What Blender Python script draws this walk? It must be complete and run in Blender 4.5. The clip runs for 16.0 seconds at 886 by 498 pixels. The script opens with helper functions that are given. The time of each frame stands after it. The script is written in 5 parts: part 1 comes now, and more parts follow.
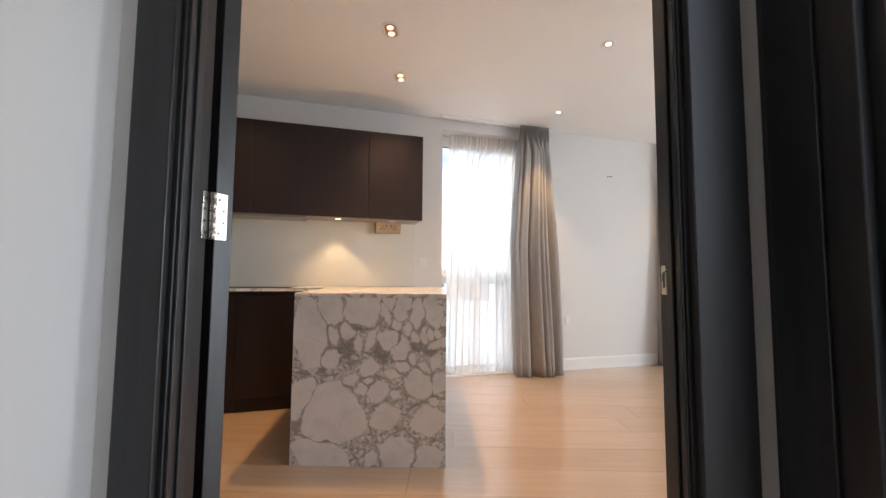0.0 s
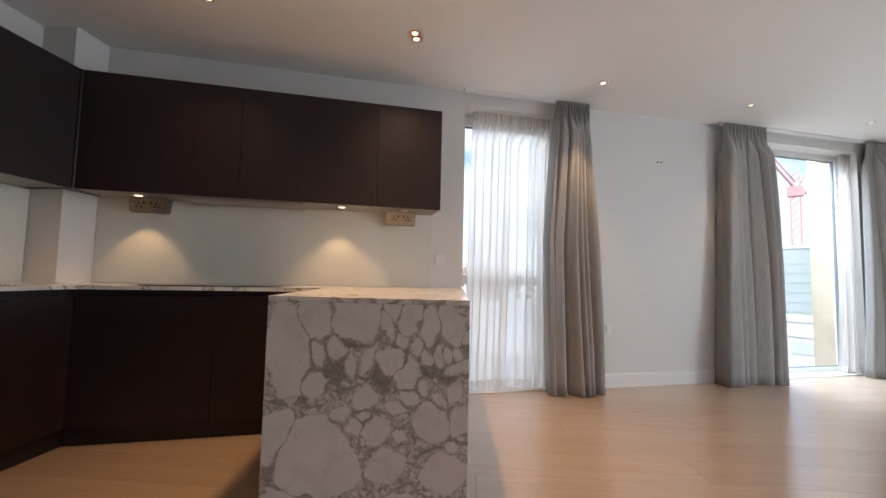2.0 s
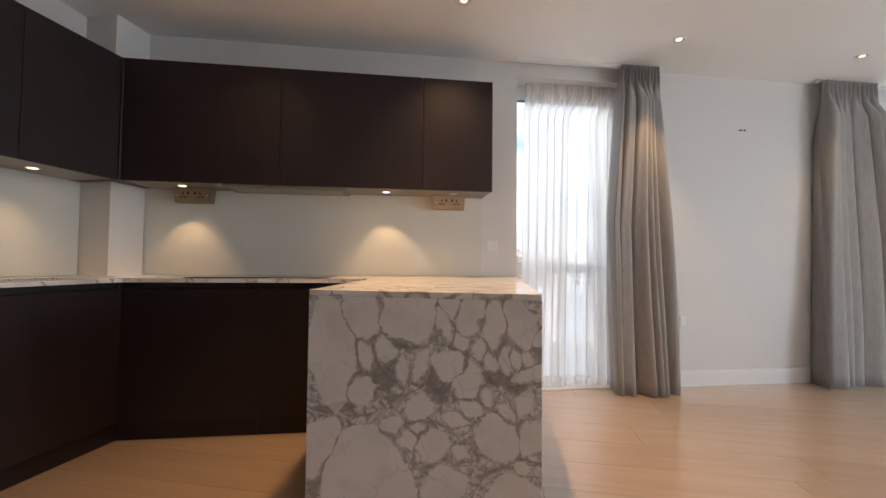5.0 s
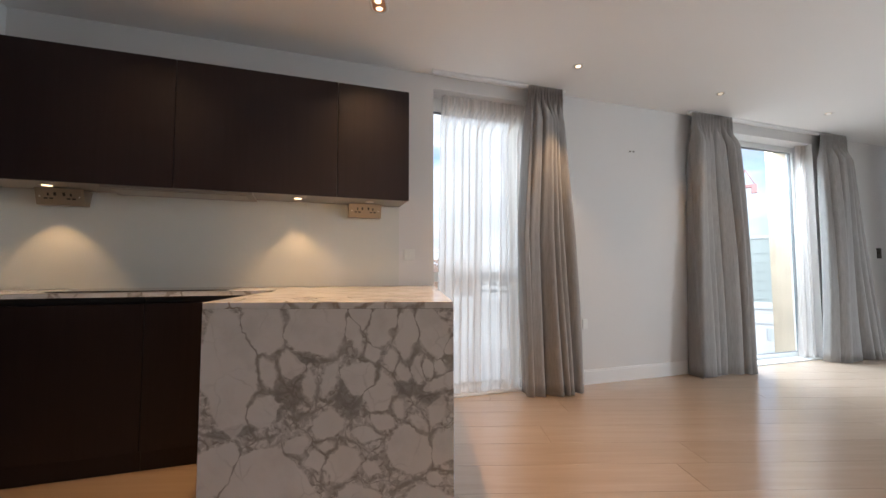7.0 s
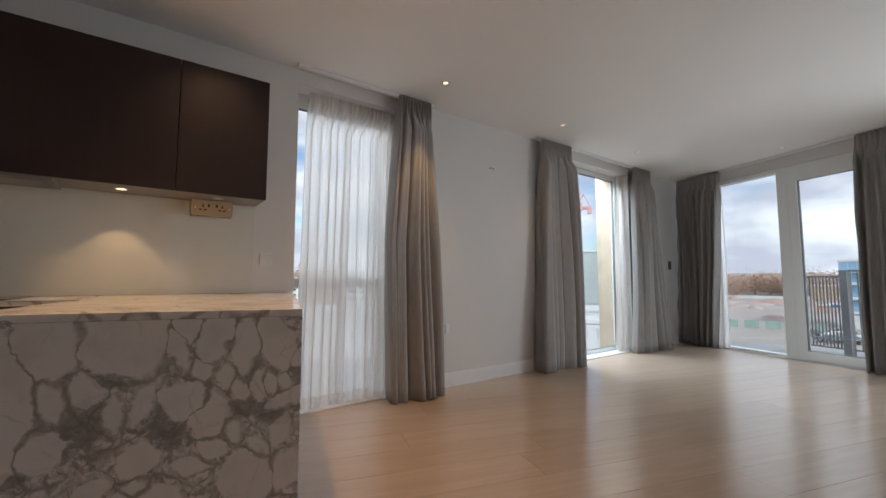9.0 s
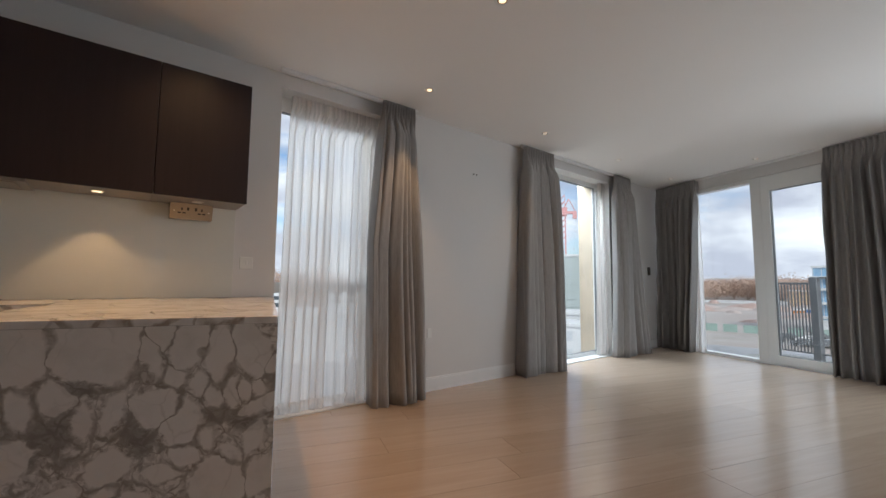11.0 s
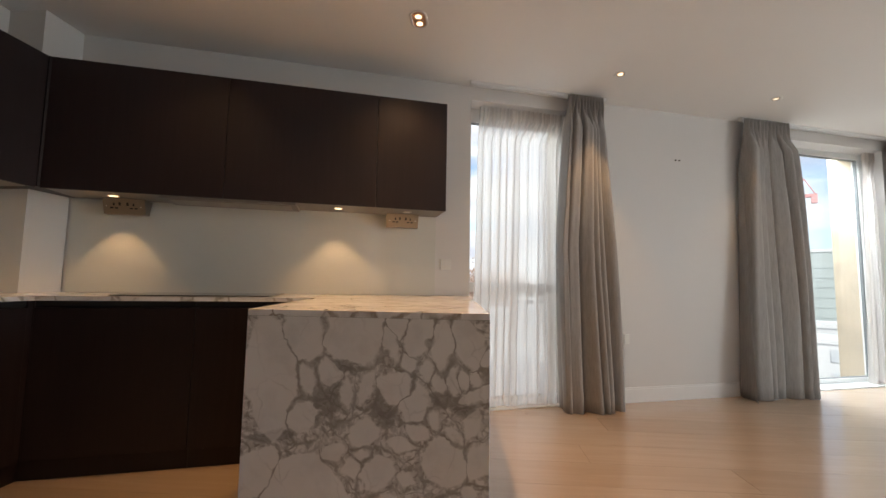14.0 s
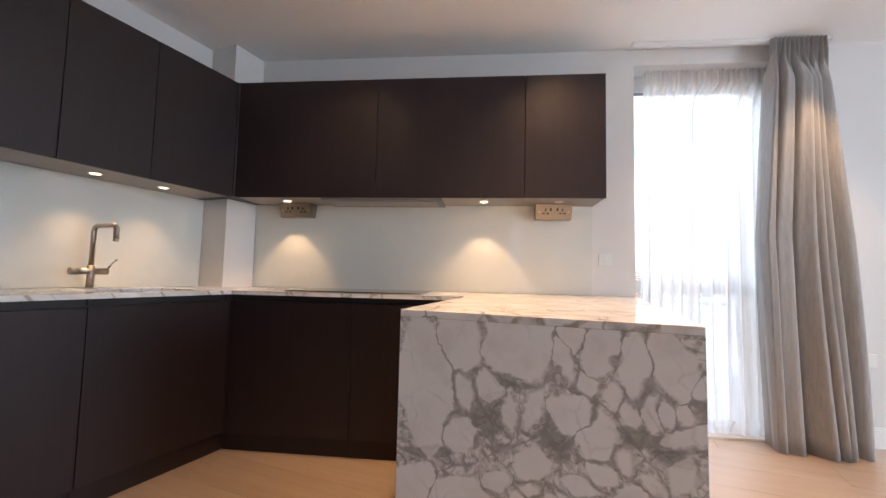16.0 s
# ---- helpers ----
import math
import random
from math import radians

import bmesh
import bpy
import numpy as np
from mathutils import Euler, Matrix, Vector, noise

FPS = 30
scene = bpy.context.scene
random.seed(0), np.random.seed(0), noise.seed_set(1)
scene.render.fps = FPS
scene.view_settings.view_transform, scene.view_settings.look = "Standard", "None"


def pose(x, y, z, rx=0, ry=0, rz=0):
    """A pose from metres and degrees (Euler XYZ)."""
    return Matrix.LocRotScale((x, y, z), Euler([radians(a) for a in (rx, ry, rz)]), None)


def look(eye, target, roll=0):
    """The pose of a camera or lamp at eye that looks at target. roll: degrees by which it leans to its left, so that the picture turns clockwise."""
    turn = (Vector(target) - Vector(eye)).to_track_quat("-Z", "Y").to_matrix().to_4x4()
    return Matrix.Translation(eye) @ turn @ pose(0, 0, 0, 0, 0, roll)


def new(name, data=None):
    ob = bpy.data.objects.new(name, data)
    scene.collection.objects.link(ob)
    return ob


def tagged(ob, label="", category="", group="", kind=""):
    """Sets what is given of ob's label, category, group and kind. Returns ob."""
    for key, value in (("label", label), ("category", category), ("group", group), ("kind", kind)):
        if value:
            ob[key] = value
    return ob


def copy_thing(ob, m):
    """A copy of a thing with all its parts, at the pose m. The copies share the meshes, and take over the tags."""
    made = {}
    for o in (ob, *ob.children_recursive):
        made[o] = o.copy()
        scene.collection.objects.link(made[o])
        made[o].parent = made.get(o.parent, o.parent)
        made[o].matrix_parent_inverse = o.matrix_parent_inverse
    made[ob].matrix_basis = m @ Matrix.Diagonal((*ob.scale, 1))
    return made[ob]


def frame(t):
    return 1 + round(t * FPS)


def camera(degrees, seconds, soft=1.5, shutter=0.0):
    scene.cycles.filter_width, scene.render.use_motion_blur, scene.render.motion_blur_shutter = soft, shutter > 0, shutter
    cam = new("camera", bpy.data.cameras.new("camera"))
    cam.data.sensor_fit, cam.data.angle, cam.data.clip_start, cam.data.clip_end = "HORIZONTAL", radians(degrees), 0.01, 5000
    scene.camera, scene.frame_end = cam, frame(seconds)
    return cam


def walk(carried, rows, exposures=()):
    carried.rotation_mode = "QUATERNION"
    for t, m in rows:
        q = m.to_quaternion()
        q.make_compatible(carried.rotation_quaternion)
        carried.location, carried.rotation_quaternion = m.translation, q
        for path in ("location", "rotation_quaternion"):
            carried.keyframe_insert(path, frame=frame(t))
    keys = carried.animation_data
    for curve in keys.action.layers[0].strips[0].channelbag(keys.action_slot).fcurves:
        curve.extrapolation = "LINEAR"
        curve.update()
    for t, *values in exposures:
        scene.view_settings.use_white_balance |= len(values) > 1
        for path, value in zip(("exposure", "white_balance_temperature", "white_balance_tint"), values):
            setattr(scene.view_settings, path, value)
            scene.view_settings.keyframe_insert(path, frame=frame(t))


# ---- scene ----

# ---------------------------------------------------------------- camera
cam = camera(94.9, 16.0)
PATH = [
    (0.0, (-0.625, -2.095, 0.986), (-0.073, -0.178, 1.128), 0.43),
    (0.5, (-0.577, -1.939, 0.981), (-0.052, -0.015, 1.124), 0.42),
    (1.0, (-0.501, -1.795, 0.989), (-0.028, 0.143, 1.134), 0.53),
    (1.5, (-0.475, -1.689, 0.988), (-0.024, 0.255, 1.131), 0.90),
    (2.0, (-0.477, -1.538, 0.990), (-0.019, 0.404, 1.127), 1.20),
    (2.5, (-0.501, -1.440, 1.004), (-0.067, 0.508, 1.125), 1.44),
    (3.0, (-0.503, -1.368, 1.002), (-0.149, 0.598, 1.106), 1.18),
    (3.5, (-0.477, -1.314, 0.998), (-0.242, 0.671, 1.062), 0.68),
    (6.0, (-0.500, -1.273, 0.997), (-0.173, 0.698, 1.085), -0.04),
    (6.5, (-0.483, -1.269, 0.995), (-0.018, 0.673, 1.100), -0.14),
    (7.0, (-0.459, -1.269, 0.992), (0.172, 0.625, 1.113), -0.13),
    (7.5, (-0.440, -1.271, 0.995), (0.357, 0.559, 1.126), -0.01),
    (8.0, (-0.426, -1.274, 0.994), (0.520, 0.483, 1.137), -0.04),
    (8.5, (-0.410, -1.270, 0.991), (0.662, 0.412, 1.142), 0.05),
    (9.0, (-0.394, -1.268, 0.985), (0.781, 0.342, 1.142), 0.03),
    (11.5, (-0.383, -1.319, 1.004), (0.845, 0.250, 1.176), 0.43),
    (12.0, (-0.394, -1.315, 0.999), (0.720, 0.336, 1.185), 0.54),
    (12.5, (-0.415, -1.303, 0.997), (0.542, 0.443, 1.188), 0.72),
    (13.0, (-0.439, -1.289, 0.998), (0.351, 0.539, 1.184), 0.90),
    (13.5, (-0.454, -1.276, 0.998), (0.175, 0.614, 1.175), 0.99),
    (14.0, (-0.464, -1.267, 0.998), (-0.002, 0.672, 1.164), 0.93),
    (14.5, (-0.457, -1.263, 0.995), (-0.206, 0.715, 1.156), 0.86),
    (15.0, (-0.475, -1.245, 0.995), (-0.432, 0.749, 1.148), 0.91),
    (15.5, (-0.498, -1.144, 0.999), (-0.601, 0.849, 1.141), 1.08),
    (16.0, (-0.524, -1.027, 1.003), (-0.725, 0.959, 1.141), 1.30),
]

EXPOSURE = [(0.0, 1.30, 6050, 5), (1.0, 1.14, 5850, 5), (2.0, 0.74, 5850, 5), (3.5, 0.84, 6000, 5), (6.0, 0.87, 6000, 5), (7.5, 0.55, 5950, 5), (8.5, 0.22, 6150, 5), (9.0, 0.06, 6050, 5),
            (11.5, 0.02, 6050, 5), (12.0, 0.02, 6150, 5), (12.5, 0.08, 6500, 5), (13.5, 0.38, 6500, 5), (15.0, 0.94, 6550, 5), (15.5, 1.34, 5800, 6), (16.0, 1.46, 5550, 6)]
walk(cam, [(t, look(e, g, r)) for t, e, g, r in PATH], EXPOSURE)

# ---------------------------------------------------------------- plan
# The window wall runs along x at NORTH.  All other walls follow a grid turned by GRID degrees.
GRID = -17.2
MG = pose(0, 0, 0, 0, 0, GRID)
CG, SG = math.cos(radians(17.2)), math.sin(radians(17.2))
NORTH = 1.85          # inner face of the window wall
WEST, EAST, SOUTH = -2.92, 5.90, -1.33   # inner faces in the grid
CEIL = 2.63
HV = SOUTH - 0.10     # hall face of the doorway wall
TOP = 0.90            # worktop height


def grid_xy(u, v):
    """World x and y of a place in the turned grid."""
    return (u * CG + v * SG, -u * SG + v * CG)


def x_on(u, y):
    """World x of the grid line u at world y."""
    return (u + y * SG) / CG


# ---------------------------------------------------------------- world and large lights
world = bpy.data.worlds.new("world")
scene.world = world
world.use_nodes = True
wn, wl = world.node_tree.nodes, world.node_tree.links
wn.clear()
sky = wn.new("ShaderNodeTexSky")
sky.sky_type, sky.sun_disc = "NISHITA", False
sky.sun_elevation, sky.sun_rotation = radians(38), radians(200)
sky.altitude, sky.air_density, sky.dust_density, sky.ozone_density = 30, 1.0, 1.0, 3.0
wco = wn.new("ShaderNodeTexCoord")
wmap = wn.new("ShaderNodeMapping")
wmap.inputs["Scale"].default_value = (1.3, 1.3, 3.6)
wnoise = wn.new("ShaderNodeTexNoise")
wnoise.inputs["Scale"].default_value = 2.6
wnoise.inputs["Detail"].default_value = 7
wnoise.inputs["Roughness"].default_value = 0.55
wramp = wn.new("ShaderNodeValToRGB")
wramp.color_ramp.elements[0].position, wramp.color_ramp.elements[1].position = 0.32, 0.50
wshade = wn.new("ShaderNodeTexNoise")
wshade.inputs["Scale"].default_value = 4.0
wshade.inputs["Detail"].default_value = 5
wcloud = wn.new("ShaderNodeValToRGB")
wcloud.color_ramp.elements[0].position, wcloud.color_ramp.elements[1].position = 0.35, 0.62
wcloud.color_ramp.elements[0].color = (4.3, 4.4, 5.1, 1)
wcloud.color_ramp.elements[1].color = (7.6, 7.65, 7.9, 1)
wmix = wn.new("ShaderNodeMix")
wmix.data_type = "RGBA"
wbg = wn.new("ShaderNodeBackground")
wbg.inputs["Strength"].default_value = 0.158
wout = wn.new("ShaderNodeOutputWorld")
wl.new(wco.outputs["Generated"], wmap.inputs["Vector"])
wl.new(wmap.outputs["Vector"], wnoise.inputs["Vector"])
wl.new(wmap.outputs["Vector"], wshade.inputs["Vector"])
wl.new(wnoise.outputs["Fac"], wramp.inputs["Fac"])
wl.new(wshade.outputs["Fac"], wcloud.inputs["Fac"])
wl.new(wramp.outputs["Color"], wmix.inputs["Factor"])
wl.new(sky.outputs["Color"], wmix.inputs["A"])
wl.new(wcloud.outputs["Color"], wmix.inputs["B"])
wl.new(wmix.outputs["Result"], wbg.inputs["Color"])
wl.new(wbg.outputs["Background"], wout.inputs["Surface"])

sun_data = bpy.data.lights.new("sun", "SUN")
sun_data.energy, sun_data.angle, sun_data.color = 3.0, radians(10), (1.0, 0.95, 0.88)
sun = new("sun", sun_data)
sun.matrix_world = look((0, 0, 30), (0 + 8, 0 + 22, 30 - 18))


def spot(name, at, to, watts, degrees, blend=0.6, colour=(1.0, 0.57, 0.27), size=0.02):
    data = bpy.data.lights.new(name, "SPOT")
    data.energy, data.spot_size, data.spot_blend, data.color, data.shadow_soft_size = watts, radians(degrees), blend, colour, size
    ob = new(name, data)
    ob.matrix_world = look(at, to)
    return ob


def area(name, m, width, height, watts, colour=(0.86, 0.93, 1.0), spread=180):
    data = bpy.data.lights.new(name, "AREA")
    data.shape, data.size, data.size_y, data.energy, data.color, data.spread = "RECTANGLE", width, height, watts, colour, radians(spread)
    ob = new(name, data)
    ob.matrix_world = m
    return ob


# fill lamps that stand in for sky light falling in through the openings
area("opening_fill", look((0.95, 2.75, 3.3), (0.95, 1.0, 0.9)), 0.9, 1.2, 40)
area("opening_fill", look((4.3, 2.75, 3.3), (4.3, 1.0, 0.9)), 1.8, 1.2, 222)
_gx, _gy = grid_xy(6.9, 2.0)
_hx, _hy = grid_xy(4.9, 2.0)
area("opening_fill", look((_gx, _gy, 3.4), (_hx, _hy, 0.9)), 2.6, 1.3, 95)
# fill lamp in an unseen east opening, added to brighten the kitchen side
_gx, _gy = grid_xy(5.98, -0.27)
_hx, _hy = grid_xy(4.0, -0.27)
area("opening_fill", look((_gx, _gy, 1.3), (_hx, _hy, 1.2)), 1.5, 2.2, 25, (0.95, 0.97, 1.0), 130)

# ---------------------------------------------------------------- materials


class Nodes:
    """A small helper round one material's node tree."""

    def __init__(self, name):
        self.mat = bpy.data.materials.new(name)
        self.mat.use_nodes = True
        self.tree = self.mat.node_tree
        self.bsdf = self.tree.nodes["Principled BSDF"]

    def add(self, kind, **values):
        n = self.tree.nodes.new(kind)
        for key, value in values.items():
            n.inputs[key.replace("_", " ")].default_value = value
        return n

    def link(self, a, b):
        self.tree.links.new(a, b)

    def coords(self, scale=(1, 1, 1), space="Object"):
        c = self.add("ShaderNodeTexCoord")
        m = self.add("ShaderNodeMapping", Scale=scale)
        self.link(c.outputs[space], m.inputs["Vector"])
        return m.outputs["Vector"]

    def noise(self, vec, scale, detail=4.0, rough=0.5, distort=0.0):
        n = self.add("ShaderNodeTexNoise", Scale=scale, Detail=detail, Roughness=rough, Distortion=distort)
        self.link(vec, n.inputs["Vector"])
        return n.outputs["Fac"]

    def ramp(self, fac, stops):
        r = self.add("ShaderNodeValToRGB")
        e = r.color_ramp.elements
        while len(e) < len(stops):
            e.new(0.5)
        for el, (p, c) in zip(e, stops):
            el.position = p
            el.color = (*c, 1) if len(c) == 3 else c
        self.link(fac, r.inputs["Fac"])
        return r.outputs["Color"]

    def mix(self, fac, a, b, blend="MIX"):
        m = self.add("ShaderNodeMix")
        m.data_type, m.blend_type = "RGBA", blend
        for value, slot in ((fac, "Factor"), (a, "A"), (b, "B")):
            if isinstance(value, (int, float)):
                m.inputs[slot].default_value = value
            elif isinstance(value, tuple):
                m.inputs[slot].default_value = (*value, 1)
            else:
                self.link(value, m.inputs[slot])
        return m.outputs["Result"]

    def maths(self, op, a, b=0.0):
        m = self.add("ShaderNodeMath")
        m.operation = op
        for i, value in enumerate((a, b)):
            if isinstance(value, (int, float)):
                m.inputs[i].default_value = value
            else:
                self.link(value, m.inputs[i])
        return m.outputs["Value"]

    def bump(self, height, strength=0.2, distance=0.002):
        b = self.add("ShaderNodeBump", Strength=strength, Distance=distance)
        self.link(height, b.inputs["Height"])
        self.link(b.outputs["Normal"], self.bsdf.inputs["Normal"])

    def set(self, **values):
        for key, value in values.items():
            slot = self.bsdf.inputs[key.replace("_", " ")]
            if hasattr(value, "is_output"):
                self.link(value, slot)
            elif isinstance(value, tuple):
                slot.default_value = (*value, 1)
            else:
                slot.default_value = value
        return self.mat


def plain(name, colour, rough=0.5, metal=0.0, vary=0.08, scale=6.0, grain=60.0, bump=0.08, **more):
    """Colour with a soft large variation and a fine grain."""
    n = Nodes(name)
    vec = n.coords()
    a = n.noise(vec, scale, 3)
    b = n.noise(vec, grain, 3)
    lo = tuple(c * (1 - vary) for c in colour)
    hi = tuple(min(1, c * (1 + vary)) for c in colour)
    col = n.ramp(n.mix(0.35, a, b), [(0.3, lo), (0.7, hi)])
    n.bump(b, bump, 0.001)
    r = n.maths("MULTIPLY_ADD", a, 0.12)
    n.tree.nodes[-1].inputs[2].default_value = rough - 0.06
    return n.set(Base_Color=col, Roughness=r, Metallic=metal, **more)


WALL = plain("wall_paint", (0.71, 0.70, 0.69), 0.62, vary=0.015, scale=1.2, grain=180, bump=0.05)
CEILING = plain("ceiling_paint", (0.89, 0.88, 0.865), 0.75, vary=0.012, scale=0.9, grain=150, bump=0.04)
TRIM = plain("trim_paint", (0.80, 0.80, 0.80), 0.35, vary=0.015, grain=90, bump=0.03)
FRAME_WHITE = plain("window_frame_paint", (0.80, 0.81, 0.80), 0.32, vary=0.015, grain=90, bump=0.02)
STEEL = plain("brushed_steel", (0.62, 0.60, 0.57), 0.28, 1.0, vary=0.06, scale=20, grain=250, bump=0.05)
SATIN = plain("satin_nickel", (0.40, 0.36, 0.31), 0.34, 1.0, vary=0.06, scale=30, grain=300, bump=0.04)
SOCKET_STEEL = plain("socket_steel", (0.34, 0.30, 0.25), 0.36, 1.0, vary=0.05, scale=30, grain=300, bump=0.04)
SCREW = plain("dull_screw_metal", (0.20, 0.20, 0.20), 0.45, 1.0, vary=0.15, scale=200, grain=600)
BLACK = plain("black_plastic", (0.012, 0.012, 0.013), 0.4, vary=0.1)
DARK = plain("shadow_gap_dark", (0.010, 0.009, 0.009), 0.6, vary=0.1)
PLASTIC = plain("white_plastic", (0.78, 0.78, 0.76), 0.35, vary=0.01, bump=0.01)
RAIL = plain("railing_paint", (0.15, 0.16, 0.17), 0.45, vary=0.1)
RUBBER = plain("tyre_rubber", (0.02, 0.02, 0.02), 0.6, vary=0.1)
GASKET = plain("grey_gasket", (0.20, 0.21, 0.215), 0.5, vary=0.08)
STONE = plain("stone_reveal", (0.52, 0.43, 0.32), 0.85, vary=0.15, scale=5, grain=60, bump=0.3)


def veneer(name, dark, light, along=2, rough=0.42, fine=1.0, gloss=0.5):
    """Stained wood: long streaks along one axis."""
    n = Nodes(name)
    squeeze = [26.0 * fine, 26.0 * fine, 26.0 * fine]
    squeeze[along] = 0.9 * fine
    vec = n.coords(tuple(squeeze))
    a = n.noise(vec, 1.6, 5, 0.6, 0.4)
    b = n.noise(vec, 7.0, 3, 0.6)
    big = n.noise(n.coords(), 1.3, 2)
    f = n.mix(0.35, a, b)
    col = n.ramp(n.mix(0.3, f, big), [(0.32, dark), (0.68, light)])
    n.bump(f, 0.22, 0.0012)
    r = n.maths("MULTIPLY_ADD", f, 0.2)
    n.tree.nodes[-1].inputs[2].default_value = rough - 0.1
    return n.set(Base_Color=col, Roughness=r, Specular_IOR_Level=gloss)


CABINET = veneer("dark_cabinet_veneer", (0.0142, 0.0086, 0.0096), (0.0265, 0.0162, 0.0180), 2, 0.46, 1.0, 0.42)
DOORWOOD = veneer("black_stained_ash", (0.0072, 0.0073, 0.0082), (0.0290, 0.0292, 0.0322), 2, 0.36, 0.8, 0.5)


def oak():
    n = Nodes("pale_oak_boards")
    c = n.add("ShaderNodeTexCoord")
    info = n.add("ShaderNodeObjectInfo")
    shift = n.add("ShaderNodeVectorMath")
    shift.operation = "SCALE"
    shift.inputs[0].default_value = (13.0, 7.0, 3.0)
    n.link(info.outputs["Random"], shift.inputs["Scale"])
    put = n.add("ShaderNodeVectorMath")
    put.operation = "ADD"
    n.link(c.outputs["Object"], put.inputs[0])
    n.link(shift.outputs["Vector"], put.inputs[1])
    m = n.add("ShaderNodeMapping", Scale=(1.1, 17.0, 17.0))
    n.link(put.outputs["Vector"], m.inputs["Vector"])
    grain = n.noise(m.outputs["Vector"], 1.4, 6, 0.6, 0.7)
    m2 = n.add("ShaderNodeMapping", Scale=(4.0, 120.0, 120.0))
    n.link(put.outputs["Vector"], m2.inputs["Vector"])
    pores = n.noise(m2.outputs["Vector"], 1.0, 3, 0.6)
    col = n.ramp(grain, [(0.25, (0.465, 0.352, 0.264)), (0.55, (0.510, 0.392, 0.297)), (0.8, (0.545, 0.424, 0.325))])
    tone = n.ramp(info.outputs["Random"], [(0.0, (0.94, 0.935, 0.93)), (1.0, (1.04, 1.04, 1.04))])
    col = n.mix(1.0, col, tone, "MULTIPLY")
    col = n.mix(n.maths("MULTIPLY", pores, 0.12), col, (0.26, 0.18, 0.12))
    n.bump(n.mix(0.5, grain, pores), 0.10, 0.001)
    r = n.maths("MULTIPLY_ADD", grain, 0.14)
    n.tree.nodes[-1].inputs[2].default_value = 0.13
    return n.set(Base_Color=col, Roughness=r, Specular_IOR_Level=1.0)


OAK = oak()


def marble():
    n = Nodes("veined_marble")
    # one flat pattern that runs over the worktop and folds down the end panel
    apart, flat = n.add("ShaderNodeSeparateXYZ"), n.add("ShaderNodeCombineXYZ")
    n.link(n.coords((1.0, 1.0, 0.82)), apart.inputs[0])
    n.link(apart.outputs["X"], flat.inputs["X"])
    n.link(n.maths("ADD", apart.outputs["Y"], apart.outputs["Z"]), flat.inputs["Y"])
    vec = flat.outputs[0]

    def warped(src, scale, amount, detail=3.0):
        w = n.add("ShaderNodeTexNoise", Scale=scale, Detail=detail, Roughness=0.6)
        n.link(src, w.inputs["Vector"])
        sub, sc, ad = (n.add("ShaderNodeVectorMath") for _ in range(3))
        sub.operation, sc.operation, ad.operation = "SUBTRACT", "SCALE", "ADD"
        n.link(w.outputs["Color"], sub.inputs[0])
        sub.inputs[1].default_value = (0.5, 0.5, 0.5)
        n.link(sub.outputs["Vector"], sc.inputs[0])
        sc.inputs["Scale"].default_value = amount
        n.link(src, ad.inputs[0])
        n.link(sc.outputs["Vector"], ad.inputs[1])
        return ad.outputs["Vector"]

    bent = warped(warped(warped(vec, 4.0, 0.07), 14.0, 0.022), 48.0, 0.010)

    def knots(scale, near, full):
        """Grey filling where three or more fragments meet: rounds the fragments off."""
        v = n.add("ShaderNodeTexVoronoi", Scale=scale, Randomness=1.0)
        v.voronoi_dimensions = "2D"
        n.link(bent, v.inputs["Vector"])
        return n.ramp(v.outputs["Distance"], [(near, (0, 0, 0)), (full, (1, 1, 1))])

    def edges(scale, width_lo, width_hi, seed, soft=0.35, swell=None):
        v = n.add("ShaderNodeTexVoronoi", Scale=scale, Randomness=1.0)
        v.feature = "DISTANCE_TO_EDGE"
        v.voronoi_dimensions = "2D"
        n.link(bent, v.inputs["Vector"])
        w = n.noise(vec, seed, 3)
        w = n.ramp(w, [(0.38, (width_lo,) * 3), (0.66, (width_hi,) * 3)])
        if swell:
            w = n.maths("MAXIMUM", n.mix(1.0, w, swell, "MULTIPLY"), 0.001)
        return n.ramp(n.maths("DIVIDE", v.outputs["Distance"], w), [(soft, (1, 1, 1)), (1.0, (0, 0, 0))])

    # the crushed seam of the slab: broken small in its heart, large clear fields round it
    c = n.add("ShaderNodeTexCoord")
    seam = n.add("ShaderNodeMapping", Location=(0.40, 0.0, -1.30), Scale=(1.8, 1.4, 2.6))
    n.link(c.outputs["Object"], seam.inputs["Vector"])
    far = n.add("ShaderNodeVectorMath")
    far.operation = "LENGTH"
    n.link(seam.outputs["Vector"], far.inputs[0])
    near = n.maths("SUBTRACT", 1.0, far.outputs["Value"])
    wild = n.noise(vec, 3.4, 3)
    field = n.maths("ADD", n.maths("MULTIPLY", n.maths("MAXIMUM", near, -0.35), 0.30), wild)
    zone = n.ramp(field, [(0.475, (0.0, 0.0, 0.0)), (0.50, (1, 1, 1))])
    heart = n.ramp(field, [(0.63, (0, 0, 0)), (0.65, (1, 1, 1))])
    large = edges(4.4, 0.012, 0.050, 6.0)
    middle = edges(9.0, 0.050, 0.15, 9.0, soft=0.4, swell=zone)
    small = edges(16.0, 0.09, 0.17, 9.0, swell=heart)
    vein = n.mix(1.0, large, middle, "LIGHTEN")
    vein = n.mix(1.0, vein, small, "LIGHTEN")
    vein = n.mix(1.0, vein, n.mix(1.0, knots(9.0, 0.57, 0.74), zone, "MULTIPLY"), "LIGHTEN")
    vein = n.mix(1.0, vein, n.mix(1.0, knots(16.0, 0.57, 0.76), heart, "MULTIPLY"), "LIGHTEN")
    patch = n.ramp(n.noise(bent, 7.0, 4, 0.6), [(0.66, (0, 0, 0)), (0.72, (0.7, 0.7, 0.7))])
